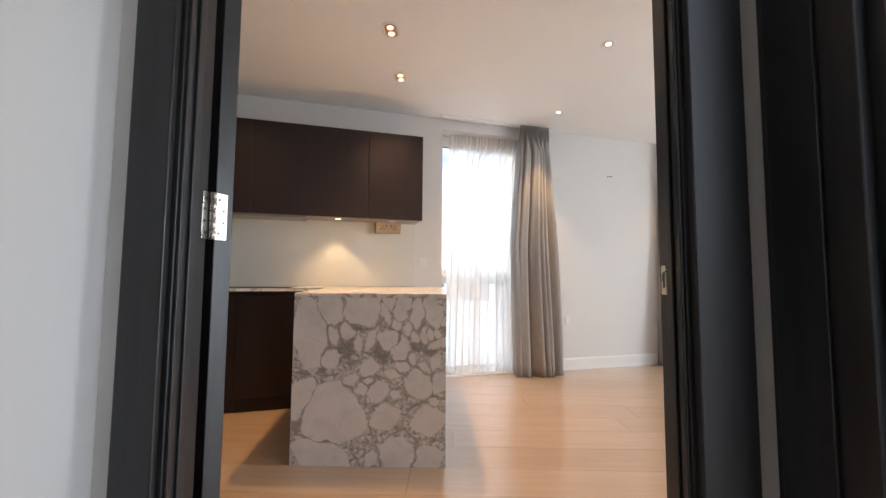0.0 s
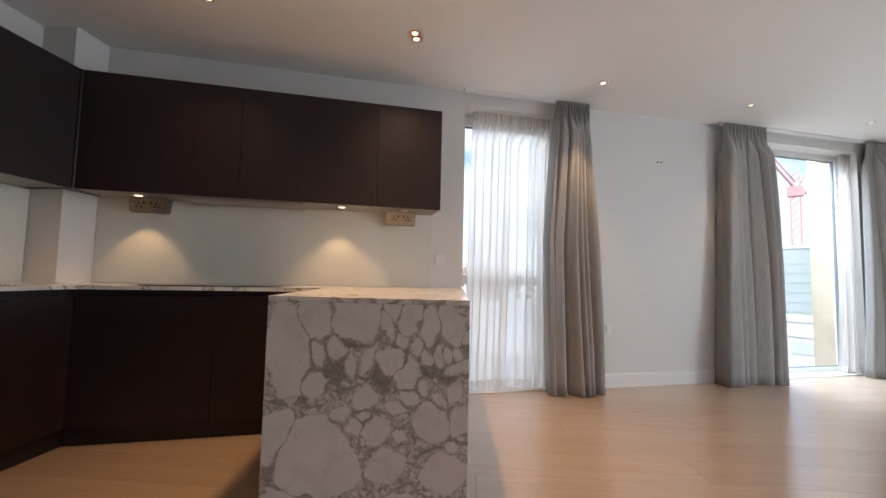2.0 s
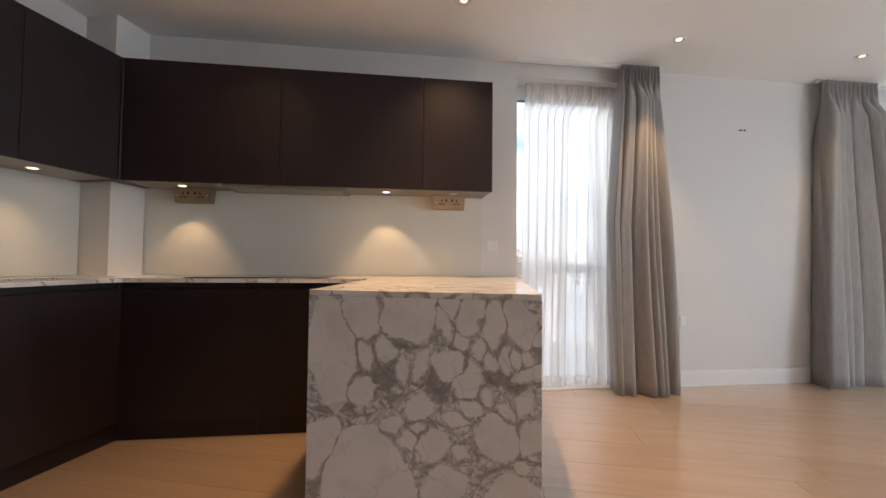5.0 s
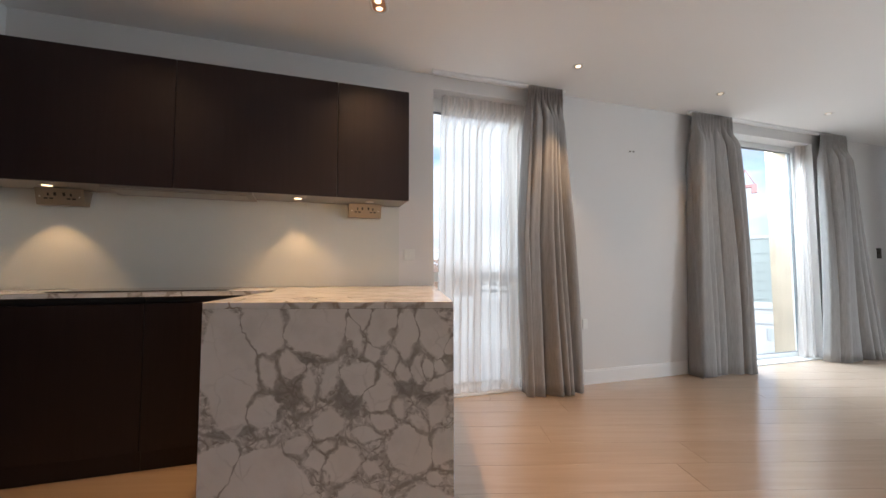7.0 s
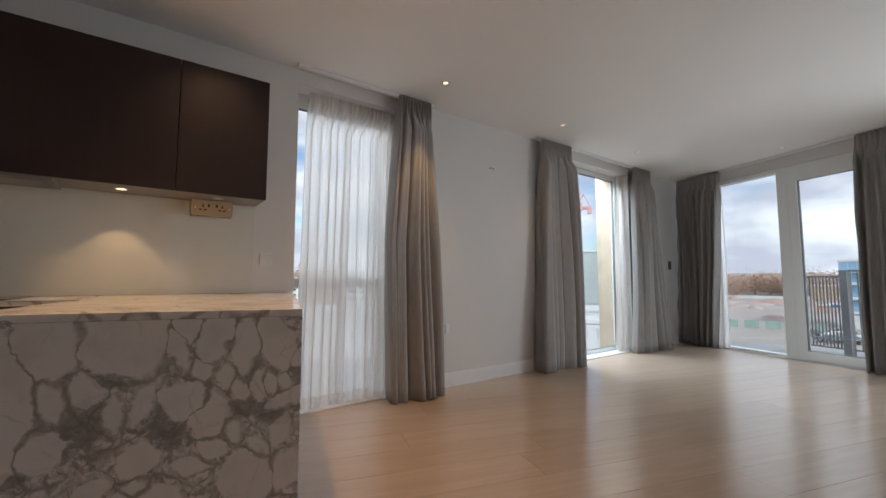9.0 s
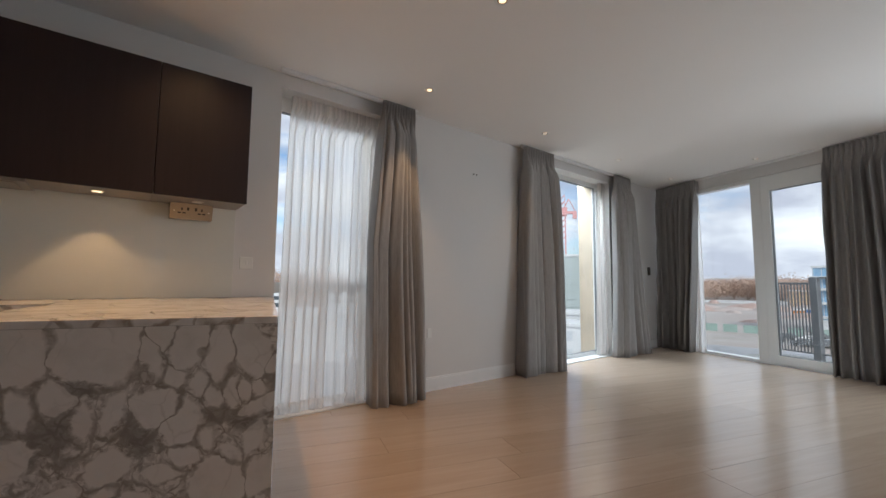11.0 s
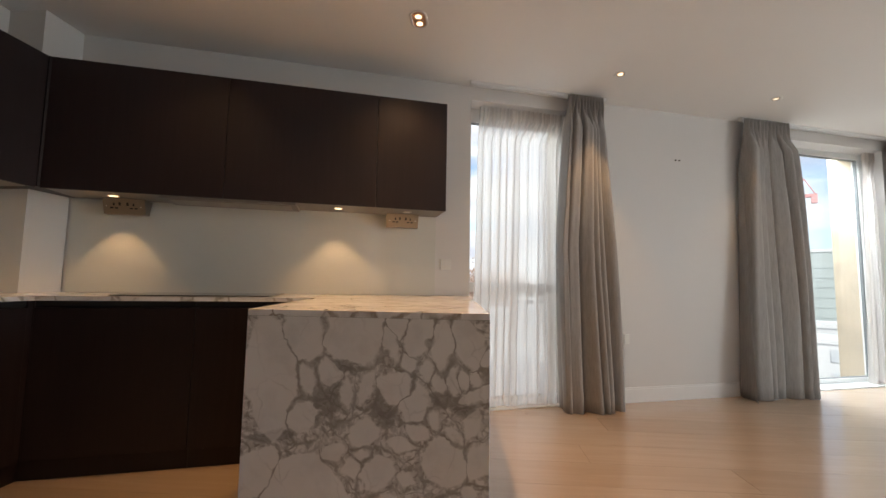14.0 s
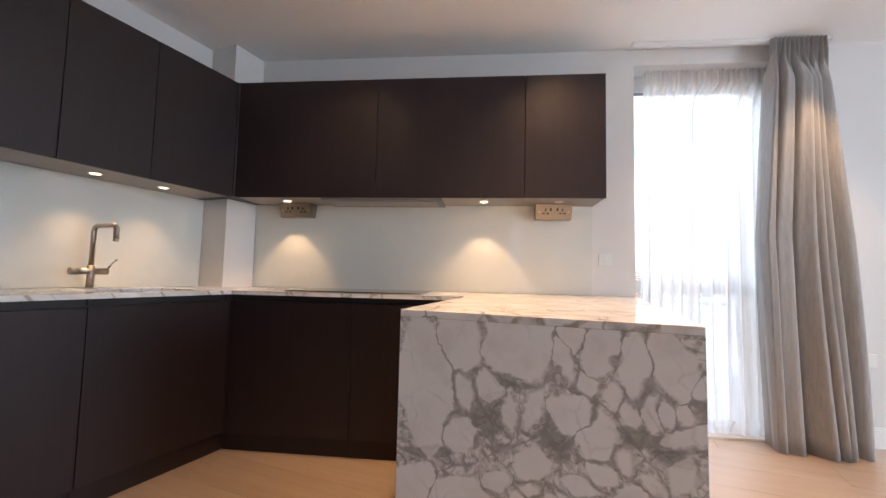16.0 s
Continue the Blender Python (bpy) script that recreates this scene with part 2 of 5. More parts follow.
    vein = n.mix(1.0, vein, n.mix(1.0, patch, zone, "MULTIPLY"), "LIGHTEN")
    fine = n.noise(vec, 30, 5, 0.65)
    vein = n.mix(1.0, vein, n.ramp(fine, [(0.36, (0.38, 0.38, 0.38)), (0.60, (0.96, 0.96, 0.96))]), "MULTIPLY")
    smoke = n.ramp(n.noise(bent, 6.0, 5, 0.6), [(0.45, (0, 0, 0)), (0.74, (0.46, 0.46, 0.46))])
    vein = n.mix(1.0, vein, smoke, "LIGHTEN")
    ground = n.ramp(n.noise(bent, 5.0, 4), [(0.3, (0.85, 0.835, 0.81)), (0.7, (0.91, 0.90, 0.885))])
    dark = n.ramp(fine, [(0.3, (0.23, 0.19, 0.15)), (0.7, (0.44, 0.38, 0.32))])
    return n.set(Base_Color=n.mix(vein, ground, dark), Roughness=0.14)


MARBLE = marble()


# the stone's large clear fragments on the end panel: u, z, half width, height over width
FIELDS = [
    (-0.729, 0.686, 0.087, 2.2), (-0.621, 0.819, 0.071, 1.17), (-0.603, 0.681, 0.030, 1.5), (-0.448, 0.841, 0.102, 1.1),
    (-0.305, 0.860, 0.031, 1.25), (-0.333, 0.810, 0.019, 3.05), (-0.227, 0.834, 0.042, 1.7), (-0.156, 0.805, 0.034, 2.58),
    (-0.066, 0.804, 0.043, 1.92), (-0.529, 0.701, 0.036, 1.13), (-0.620, 0.552, 0.053, 0.91), (-0.305, 0.655, 0.055, 0.94),
    (-0.237, 0.603, 0.052, 1.21), (-0.404, 0.506, 0.041, 1.11), (-0.140, 0.429, 0.072, 0.96), (-0.360, 0.385, 0.049, 0.97),
    (-0.032, 0.437, 0.042, 1.17), (-0.623, 0.267, 0.192, 0.81), (-0.748, 0.327, 0.103, 1.08), (-0.316, 0.252, 0.076, 0.81),
    (-0.092, 0.236, 0.089, 0.77), (-0.254, 0.068, 0.093, 0.85), (-0.090, 0.046, 0.081, 0.77), (-0.653, 0.054, 0.144, 0.63),
]
CHIPS = [
    (-0.470, 0.637, 0.021, 2.02), (-0.401, 0.650, 0.023, 2.29), (-0.231, 0.517, 0.040, 0.69), (-0.039, 0.639, 0.064, 0.43),
    (-0.053, 0.547, 0.027, 1.71), (-0.060, 0.339, 0.027, 0.84), (-0.500, 0.445, 0.038, 0.69), (-0.444, 0.395, 0.031, 0.89),
    (-0.408, 0.441, 0.021, 0.96), (-0.164, 0.682, 0.022, 1.8), (-0.118, 0.684, 0.018, 2.43), (-0.083, 0.689, 0.026, 1.0),
    (-0.043, 0.691, 0.021, 1.18), (-0.270, 0.736, 0.028, 0.84), (-0.209, 0.719, 0.022, 1.35), (-0.121, 0.494, 0.035, 1.1),
    (-0.182, 0.563, 0.018, 1.97), (-0.290, 0.474, 0.038, 0.67), (-0.268, 0.372, 0.028, 0.69), (-0.021, 0.747, 0.018, 1.56),
    (-0.390, 0.039, 0.033, 1.12),
]
SMOKY = [(-0.532, 0.608, 0.034, 1.68), (-0.137, 0.622, 0.053, 0.44), (-0.711, 0.488, 0.069, 0.27), (-0.487, 0.725, 0.036, 0.34), (-0.344, 0.574, 0.025, 1.78), (-0.077, 0.588, 0.039, 0.35)]


def breccia():
    """Broken white marble: clear fragments in a grey brown matrix."""
    n = Nodes("brecciated_marble")
    apart, flat = n.add("ShaderNodeSeparateXYZ"), n.add("ShaderNodeCombineXYZ")
    n.link(n.coords(), apart.inputs[0])
    n.link(apart.outputs["X"], flat.inputs["X"])
    n.link(n.maths("ADD", apart.outputs["Y"], apart.outputs["Z"]), flat.inputs["Y"])
    vec = flat.outputs[0]

    def warped(src, scale, amount):
        w = n.add("ShaderNodeTexNoise", Scale=scale, Detail=3.0, Roughness=0.55)
        w.noise_dimensions = "2D"
        n.link(src, w.inputs["Vector"])
        ad = n.add("ShaderNodeVectorMath")
        ad.operation = "MULTIPLY_ADD"
        n.link(w.outputs["Color"], ad.inputs[0])
        ad.inputs[1].default_value = (amount, amount, 0)
        n.link(src, ad.inputs[2])
        back = n.add("ShaderNodeVectorMath")
        back.operation = "SUBTRACT"
        n.link(ad.outputs["Vector"], back.inputs[0])
        back.inputs[1].default_value = (amount / 2, amount / 2, 0)
        return back.outputs["Vector"]

    rnd = random.Random(5)
    bent = warped(warped(warped(vec, 6.0, 0.030), 16.0, 0.026), 46.0, 0.006)

    def span(c, grow=1.0):
        """Distance from the rim of one fragment, below zero inside it."""
        u, z, r, tall = c
        q = n.add("ShaderNodeMapping", Location=(u, z, 0), Rotation=(0, 0, rnd.uniform(-0.5, 0.5)), Scale=(1, tall, 1))
        q.vector_type = "TEXTURE"
        n.link(bent, q.inputs["Vector"])
        ln, ab, dot = (n.add("ShaderNodeVectorMath") for _ in range(3))
        ln.operation, ab.operation, dot.operation = "LENGTH", "ABSOLUTE", "DOT_PRODUCT"
        n.link(q.outputs["Vector"], ln.inputs[0])
        n.link(q.outputs["Vector"], ab.inputs[0])
        n.link(ab.outputs["Vector"], dot.inputs[0])
        dot.inputs[1].default_value = (0.44, 0.44, 0)
        half = n.maths("MULTIPLY", ln.outputs["Value"], 0.5)
        return n.maths("SUBTRACT", n.maths("ADD", half, dot.outputs["Value"]), r * grow)

    first, second = None, None
    for c, grow in [(f, 1.08) for f in FIELDS] + [(f, 0.95) for f in CHIPS]:
        d = span(c, grow)
        if first is None:
            first, second = d, 1.0
            continue
        second = n.maths("MINIMUM", second, n.maths("MAXIMUM", first, d))
        first = n.maths("MINIMUM", first, d)
    gap = n.maths("SUBTRACT", second, first)
    # seams between touching fragments swell and thin out
    wide = n.ramp(n.noise(vec, 11.0, 3), [(0.40, (0.0025,) * 3), (0.50, (0.010,) * 3), (0.66, (0.038,) * 3)])
    seam = n.ramp(n.maths("DIVIDE", gap, wide), [(0.25, (1, 1, 1)), (1.0, (0, 0, 0))])
    # outside every fragment: crumbs set in the matrix
    loose = n.ramp(first, [(0.001, (0, 0, 0)), (0.007, (1, 1, 1))])
    v = n.add("ShaderNodeTexVoronoi", Scale=30.0, Randomness=1.0)
    v.feature, v.voronoi_dimensions = "DISTANCE_TO_EDGE", "2D"
    n.link(bent, v.inputs["Vector"])
    cut = n.ramp(n.noise(vec, 17.0, 3), [(0.35, (0.07,) * 3), (0.62, (0.42,) * 3)])
    crumb = n.ramp(n.maths("DIVIDE", v.outputs["Distance"], cut), [(0.45, (1, 1, 1)), (1.0, (0.10, 0.10, 0.10))])
    blot = n.ramp(n.noise(bent, 50.0, 3, 0.55, 0.8), [(0.46, (1, 1, 1)), (0.55, (0.06,) * 3)])
    crumb = n.mix(0.55, crumb, blot)
    vein = n.mix(1.0, seam, n.mix(1.0, loose, crumb, "MULTIPLY"), "LIGHTEN")
    cloud = n.noise(bent, 26.0, 5, 0.65)
    vein = n.mix(1.0, vein, n.ramp(cloud, [(0.30, (0.30,) * 3), (0.60, (1.0,) * 3)]), "MULTIPLY")
    # hairlines and a faint smokiness inside the clear fields
    hair = n.add("ShaderNodeTexVoronoi", Scale=7.5, Randomness=1.0)
    hair.feature, hair.voronoi_dimensions = "DISTANCE_TO_EDGE", "2D"
    n.link(warped(bent, 5.0, 0.12), hair.inputs["Vector"])
    thin = n.ramp(hair.outputs["Distance"], [(0.004, (0.22,) * 3), (0.034, (0, 0, 0))])
    thin = n.mix(1.0, thin, n.ramp(n.noise(vec, 6.0, 2), [(0.45, (0, 0, 0)), (0.6, (1, 1, 1))]), "MULTIPLY")
    vein = n.mix(1.0, vein, thin, "LIGHTEN")
    vein = n.mix(1.0, vein, n.ramp(n.noise(bent, 8.0, 5, 0.6), [(0.50, (0, 0, 0)), (0.80, (0.24,) * 3)]), "LIGHTEN")
    heavy = None
    for c in SMOKY:
        d = span(c)
        heavy = d if heavy is None else n.maths("MINIMUM", heavy, d)
    heavy = n.ramp(n.maths("ADD", heavy, n.maths("MULTIPLY", n.maths("SUBTRACT", cloud, 0.5), 0.12)), [(-0.008, (0.66,) * 3), (0.020, (0, 0, 0))])
    ground = n.ramp(n.noise(bent, 5.0, 4), [(0.3, (0.87, 0.85, 0.815)), (0.7, (0.94, 0.925, 0.90))])
    grey = n.ramp(cloud, [(0.30, (0.21, 0.192, 0.168)), (0.70, (0.43, 0.40, 0.36))])
    col = n.mix(vein, ground, grey)
    col = n.mix(n.mix(1.0, heavy, n.ramp(first, [(-0.012, (0.25,) * 3), (0.0, (1, 1, 1))]), "MULTIPLY"), col, (0.27, 0.25, 0.225))
    return n.set(Base_Color=col, Roughness=0.16)


BRECCIA = breccia()


def cloth(name, dark, light):
    n = Nodes(name)
    vec = n.coords()
    weave = n.noise(n.coords((1.0, 1.0, 0.25)), 420, 2)
    slub = n.noise(n.coords((40, 40, 5)), 2.0, 4)
    col = n.ramp(n.mix(0.5, weave, slub), [(0.3, dark), (0.7, light)])
    n.bump(weave, 0.25, 0.001)
    return n.set(Base_Color=col, Roughness=0.9, Sheen_Weight=0.15)


CURTAIN = cloth("grey_linen", (0.26, 0.25, 0.242), (0.385, 0.372, 0.36))


def sheer(name="sheer_voile", low=0.60, high=0.92):
    n = Nodes(name)
    n.tree.nodes.remove(n.bsdf)
    out = n.tree.nodes["Material Output"]
    weave = n.noise(n.coords((1, 1, 0.2)), 300, 2)
    col = n.ramp(weave, [(0.3, (0.88, 0.845, 0.82)), (0.7, (0.95, 0.925, 0.90))])
    clear = n.add("ShaderNodeBsdfTransparent")
    trans = n.add("ShaderNodeBsdfTranslucent")
    diff = n.add("ShaderNodeBsdfDiffuse")
    n.link(col, trans.inputs["Color"])
    n.link(col, diff.inputs["Color"])
    m1, m2 = n.add("ShaderNodeMixShader"), n.add("ShaderNodeMixShader")
    m1.inputs[0].default_value = 0.74
    n.link(diff.outputs[0], m1.inputs[1])
    n.link(trans.outputs[0], m1.inputs[2])
    gather = n.noise(n.coords((20, 20, 0.4)), 1.0, 3, 0.55)
    n.link(n.ramp(gather, [(0.36, (low,) * 3), (0.64, (high,) * 3)]), m2.inputs[0])
    n.link(clear.outputs[0], m2.inputs[1])
    n.link(m1.outputs[0], m2.inputs[2])
    n.link(m2.outputs[0], out.inputs["Surface"])
    return n.mat


SHEER = sheer()
TAPE = sheer("sheer_heading", 0.62, 0.92)


def pane_glass():
    n = Nodes("window_glass")
    n.tree.nodes.remove(n.bsdf)
    out = n.tree.nodes["Material Output"]
    clear = n.add("ShaderNodeBsdfTransparent", Color=(0.95, 0.955, 0.955, 1))
    gloss = n.add("ShaderNodeBsdfGlossy", Roughness=0.0)
    weight = n.add("ShaderNodeLayerWeight", Blend=0.5)
    fac = n.maths("MULTIPLY_ADD", n.maths("POWER", weight.outputs["Facing"], 4.0), 0.5)
    n.tree.nodes[-1].inputs[2].default_value = 0.03
    m = n.add("ShaderNodeMixShader")
    n.link(fac, m.inputs[0])
    n.link(clear.outputs[0], m.inputs[1])
    n.link(gloss.outputs[0], m.inputs[2])
    n.link(m.outputs[0], out.inputs["Surface"])
    return n.mat


GLASS = pane_glass()
SPLASH = plain("back_painted_glass", (0.69, 0.70, 0.66), 0.08, vary=0.01, bump=0.0)
HOB = plain("black_glass", (0.012, 0.011, 0.011), 0.06, vary=0.05, bump=0.0)


def glow(name, colour, strength):
    n = Nodes(name)
    return n.set(Base_Color=(0.8, 0.8, 0.8), Emission_Color=colour, Emission_Strength=strength)


LAMP = glow("lamp_glow", (1.0, 0.66, 0.38), 1.8)
LAMP_DIM = glow("lamp_glow_soft", (1.0, 0.70, 0.42), 1.0)

# ---------------------------------------------------------------- building helpers


def bm_new():
    return bmesh.new()


def box(bm, lo, hi, bevel=0.0):
    """Adds an axis-aligned box to bm."""
    x0, y0, z0 = lo
    x1, y1, z1 = hi
    vs = [bm.verts.new(c) for c in ((x0, y0, z0), (x1, y0, z0), (x1, y1, z0), (x0, y1, z0), (x0, y0, z1), (x1, y0, z1), (x1, y1, z1), (x0, y1, z1))]
    fs = [bm.faces.new([vs[i] for i in f]) for f in ((3, 2, 1, 0), (4, 5, 6, 7), (0, 1, 5, 4), (1, 2, 6, 5), (2, 3, 7, 6), (3, 0, 4, 7))]
    if bevel:
        es = list({e for f in fs for e in f.edges})
        bmesh.ops.bevel(bm, geom=es, offset=bevel, segments=2, affect="EDGES", profile=0.5)
    return bm


def prism(bm, points, z0, z1, bevel=0.0):
    """Adds an upright prism over a polygon given counter-clockwise."""
    lo = [bm.verts.new((x, y, z0)) for x, y in points]
    hi = [bm.verts.new((x, y, z1)) for x, y in points]
    fs = [bm.faces.new(lo[::-1]), bm.faces.new(hi)]
    k = len(points)
    for i in range(k):
        fs.append(bm.faces.new((lo[i], lo[(i + 1) % k], hi[(i + 1) % k], hi[i])))
    if bevel:
        es = list({e for f in fs for e in f.edges})
        bmesh.ops.bevel(bm, geom=es, offset=bevel, segments=2, affect="EDGES", profile=0.5)
    return bm


def rod(bm, a, b, r, sides=12, r2=None):
    """Adds a closed round bar from a to b."""
    a, b = Vector(a), Vector(b)
    turn = (b - a).to_track_quat("Z", "Y").to_matrix()
    rings = []
    for p, rad in ((a, r), (b, r if r2 is None else r2)):
        rings.append([bm.verts.new(p + turn @ Vector((rad * math.cos(t), rad * math.sin(t), 0))) for t in (2 * math.pi * i / sides for i in range(sides))])
    for i in range(sides):
        f = bm.faces.new((rings[0][i], rings[0][(i + 1) % sides], rings[1][(i + 1) % sides], rings[1][i]))
        f.smooth = True
    bm.faces.new(rings[0][::-1])
    bm.faces.new(rings[1])
    return bm


def sweep(bm, path, r, sides=12):
    """Adds a round tube along a path of points."""
    pts = [Vector(p) for p in path]
    rings = []
    for i, p in enumerate(pts):
        d = (pts[min(i + 1, len(pts) - 1)] - pts[max(i - 1, 0)]).normalized()
        side = d.cross(Vector((0.31, 0.17, 0.93))).normalized()
        up = side.cross(d)
        rings.append([bm.verts.new(p + r * (math.cos(t) * side + math.sin(t) * up)) for t in (2 * math.pi * k / sides for k in range(sides))])
    for ra, rb in zip(rings, rings[1:]):
        for k in range(sides):
            f = bm.faces.new((ra[k], ra[(k + 1) % sides], rb[(k + 1) % sides], rb[k]))
            f.smooth = True
    bm.faces.new(rings[0][::-1])
    bm.faces.new(rings[-1])
    return bm


def mesh_of(name, bm, material):
    me = bpy.data.meshes.new(name)
    bmesh.ops.recalc_face_normals(bm, faces=bm.faces)
    bm.to_mesh(me)
    bm.free()
    me.materials.append(material)
    return me


def solid(name, bm, material, label="", category="", group="", kind="", m=None):
    """A thing that is one mesh."""
    ob = new(name, mesh_of(name, bm, material))
    if m is not None:
        ob.matrix_world = m
    return tagged(ob, label, category, group, kind)


def thing(name, label, category, m=None, group="", kind=""):
    """An Empty that parents the parts of a thing."""
    ob = new(name)
    ob.empty_display_size = 0.1
    if m is not None:
        ob.matrix_world = m
    return tagged(ob, label, category, group, kind)


def part(name, bm, material, parent, label=""):
    ob = new(name, mesh_of(name, bm, material))
    ob.parent = parent
    return tagged(ob, label)


def pane_part(name, bm, parent):
    ob = part(name, bm, GLASS, parent)
    ob.visible_shadow = False
    return ob


def ring(bm, outer, inner, y0, y1, axis="y"):
    """A rectangular frame of four butted bars: outer and inner are (a0, z0, a1, z1)."""
    a0, z0, a1, z1 = outer
    b0, w0, b1, w1 = inner
    for lo_a, lo_z, hi_a, hi_z in ((a0, z0, b0, z1), (b1, z0, a1, z1), (b0, z0, b1, w0), (b0, w1, b1, z1)):
        if hi_a - lo_a < 1e-4 or hi_z - lo_z < 1e-4:
            continue
        if axis == "y":
            box(bm, (lo_a, y0, lo_z), (hi_a, y1, hi_z))
        else:
            box(bm, (y0, lo_a, lo_z), (y1, hi_a, hi_z))
    return bm


# ---------------------------------------------------------------- walls, ceiling
W1 = (0.50, 1.46, 2.515)     # first window: x from, x to, head height
W2 = (3.36, 5.20, 2.515)
THICK = 0.38
north_end = x_on(EAST + 0.35, NORTH)
bm = bm_new()
xs = [x_on(WEST - 0.3, NORTH), W1[0], W1[1], W2[0], W2[1], north_end]
for i in (0, 2, 4):
    box(bm, (xs[i], NORTH, -0.3), (xs[i + 1], NORTH + THICK, CEIL + 0.25))
for w in (W1, W2):
    box(bm, (w[0], NORTH, w[2]), (w[1], NORTH + THICK, CEIL + 0.25))
    box(bm, (w[0], NORTH, -0.3), (w[1], NORTH + THICK, -0.004))
solid("wall_north", bm, WALL, "white painted plaster wall with two tall windows", "wall", kind="structure")

# right wall with the glazed opening, in the grid
PANE_V = (1.15, 3.32)
E_IN, E_OUT = EAST, EAST + 0.34
EH = 2.47
bm = bm_new()
box(bm, (E_IN, PANE_V[1], -0.3), (E_OUT, 3.60, CEIL + 0.25))
box(bm, (E_IN, 0.52, -0.3), (E_OUT, PANE_V[0], CEIL + 0.25))
# unseen opening between these piers, made up to let the fill lamp in
box(bm, (E_IN, HV, -0.3), (E_OUT, -1.06, CEIL + 0.25))
box(bm, (E_IN, -1.06, EH), (E_OUT, 0.52, CEIL + 0.25))
box(bm, (E_IN, -1.06, -0.3), (E_OUT, 0.52, -0.004))
box(bm, (E_IN, PANE_V[0], EH), (E_OUT, PANE_V[1], CEIL + 0.25))
box(bm, (E_IN, PANE_V[0], -0.3), (E_OUT, PANE_V[1], -0.004))
solid("wall_east", bm, WALL, "white painted wall with full-height glazing", "wall", kind="structure", m=MG)

bm = bm_new()
box(bm, (WEST - 0.2, HV, -0.3), (WEST, 1.25, CEIL + 0.25))
solid("wall_west", bm, WALL, "white painted kitchen wall", "wall", kind="structure", m=MG)

# wall with the doorway
D0, D1, DH = -0.545, 0.520, 2.14      # structural opening
bm = bm_new()
box(bm, (WEST, HV, -0.3), (D0, SOUTH, CEIL + 0.25))
box(bm, (D1, HV, -0.3), (EAST, SOUTH, CEIL + 0.25))
box(bm, (D0, HV, DH), (D1, SOUTH, CEIL + 0.25))
solid("wall_south", bm, WALL, "white painted wall round the doorway", "wall", kind="structure", m=MG)

bm = bm_new()
nx0, nx1 = x_on(WEST - 0.3, NORTH + THICK), x_on(EAST + 0.35, NORTH + THICK)
sw, se = grid_xy(WEST - 0.3, HV), grid_xy(EAST + 0.35, HV)
prism(bm, [sw, se, (nx1, NORTH + 0.02), (nx0, NORTH + 0.02)], CEIL, CEIL + 0.12)
solid("ceiling", bm, CEILING, "smooth white painted ceiling", "ceiling", kind="structure")

# kitchen column in the corner
bm = bm_new()
cu, cv = -2.680, 0.855
p = [grid_xy(cu, cv), (x_on(cu, NORTH - 0.002), NORTH - 0.002), (x_on(WEST + 0.002, NORTH - 0.002), NORTH - 0.002), grid_xy(WEST + 0.002, cv)]
prism(bm, p, 0.0, CEIL - 0.001)
solid("pillar", bm, WALL, "white boxed-in corner column between two walls", "column", kind="structure")

# floor slab under the boards
bm = bm_new()
sw2, se2 = grid_xy(WEST - 0.25, SOUTH - 0.1), grid_xy(EAST + 0.3, SOUTH - 0.1)
prism(bm, [sw2, se2, (nx1, NORTH + 0.36), (nx0, NORTH + 0.36)], -0.30, -0.024)
h0, h1, h2, h3 = grid_xy(-1.0, -4.4), grid_xy(1.0, -4.4), grid_xy(1.0, SOUTH - 0.1), grid_xy(-1.0, SOUTH - 0.1)
prism(bm, [h0, h1, h2, h3], -0.30, -0.024)
FLOOR = solid("floor", bm, DARK, "pale oak plank floor", "floor", kind="structure")

# skirting on the window wall
def skirting(x0, x1):
    bm = bm_new()
    box(bm, (x0, NORTH - 0.018, 0.0), (x1, NORTH - 0.0005, 0.112))
    box(bm, (x0, NORTH - 0.012, 0.112), (x1, NORTH - 0.0005, 0.125))
    return solid("baseboard", bm, TRIM, "white painted skirting board", "skirting", kind="structure")


skirting(W1[1], W2[0])
skirting(W2[1], x_on(EAST, NORTH) - 0.01)
bm = bm_new()
box(bm, (D1 + 0.08, SOUTH + 0.0005, 0.0), (EAST - 0.001, SOUTH + 0.018, 0.12))
solid("baseboard", bm, TRIM, "white painted skirting board", "skirting", kind="structure", m=MG)

# ---------------------------------------------------------------- hall
bm = bm_new()
HL, HR = -0.63, 0.618
box(bm, (HL - 0.12, -4.2, -0.3), (HL, HV, CEIL + 0.1))
solid("wall_hall_west", bm, WALL, "white painted hall wall", "wall", kind="structure", m=MG)
S0, S1 = -2.52, -1.61      # side doorway of the hall
bm = bm_new()
box(bm, (HR, S1, -0.3), (HR + 0.12, HV, CEIL + 0.1))
box(bm, (HR, S0, 2.14), (HR + 0.12, S1, CEIL + 0.1))
box(bm, (HR, -4.2, -0.3), (HR + 0.12, S0, CEIL + 0.1))
solid("wall_hall_east", bm, WALL, "white painted hall wall with a side doorway", "wall", kind="structure", m=MG)
bm = bm_new()
box(bm, (HL, -4.3, -0.3), (HR, -4.2, CEIL + 0.1))
solid("wall_hall_south", bm, WALL, "white painted hall end wall", "wall", kind="structure", m=MG)
bm = bm_new()
box(bm, (HL - 0.12, -4.3, CEIL - 0.1), (HR + 0.12, HV, CEIL))
solid("ceiling_hall", bm, CEILING, "white painted hall ceiling", "ceiling", kind="structure", m=MG)
# lamp added in the side doorway to brighten the hall's left wall
_a, _b = grid_xy(HR + 0.10, -2.12), grid_xy(HL, -2.12)
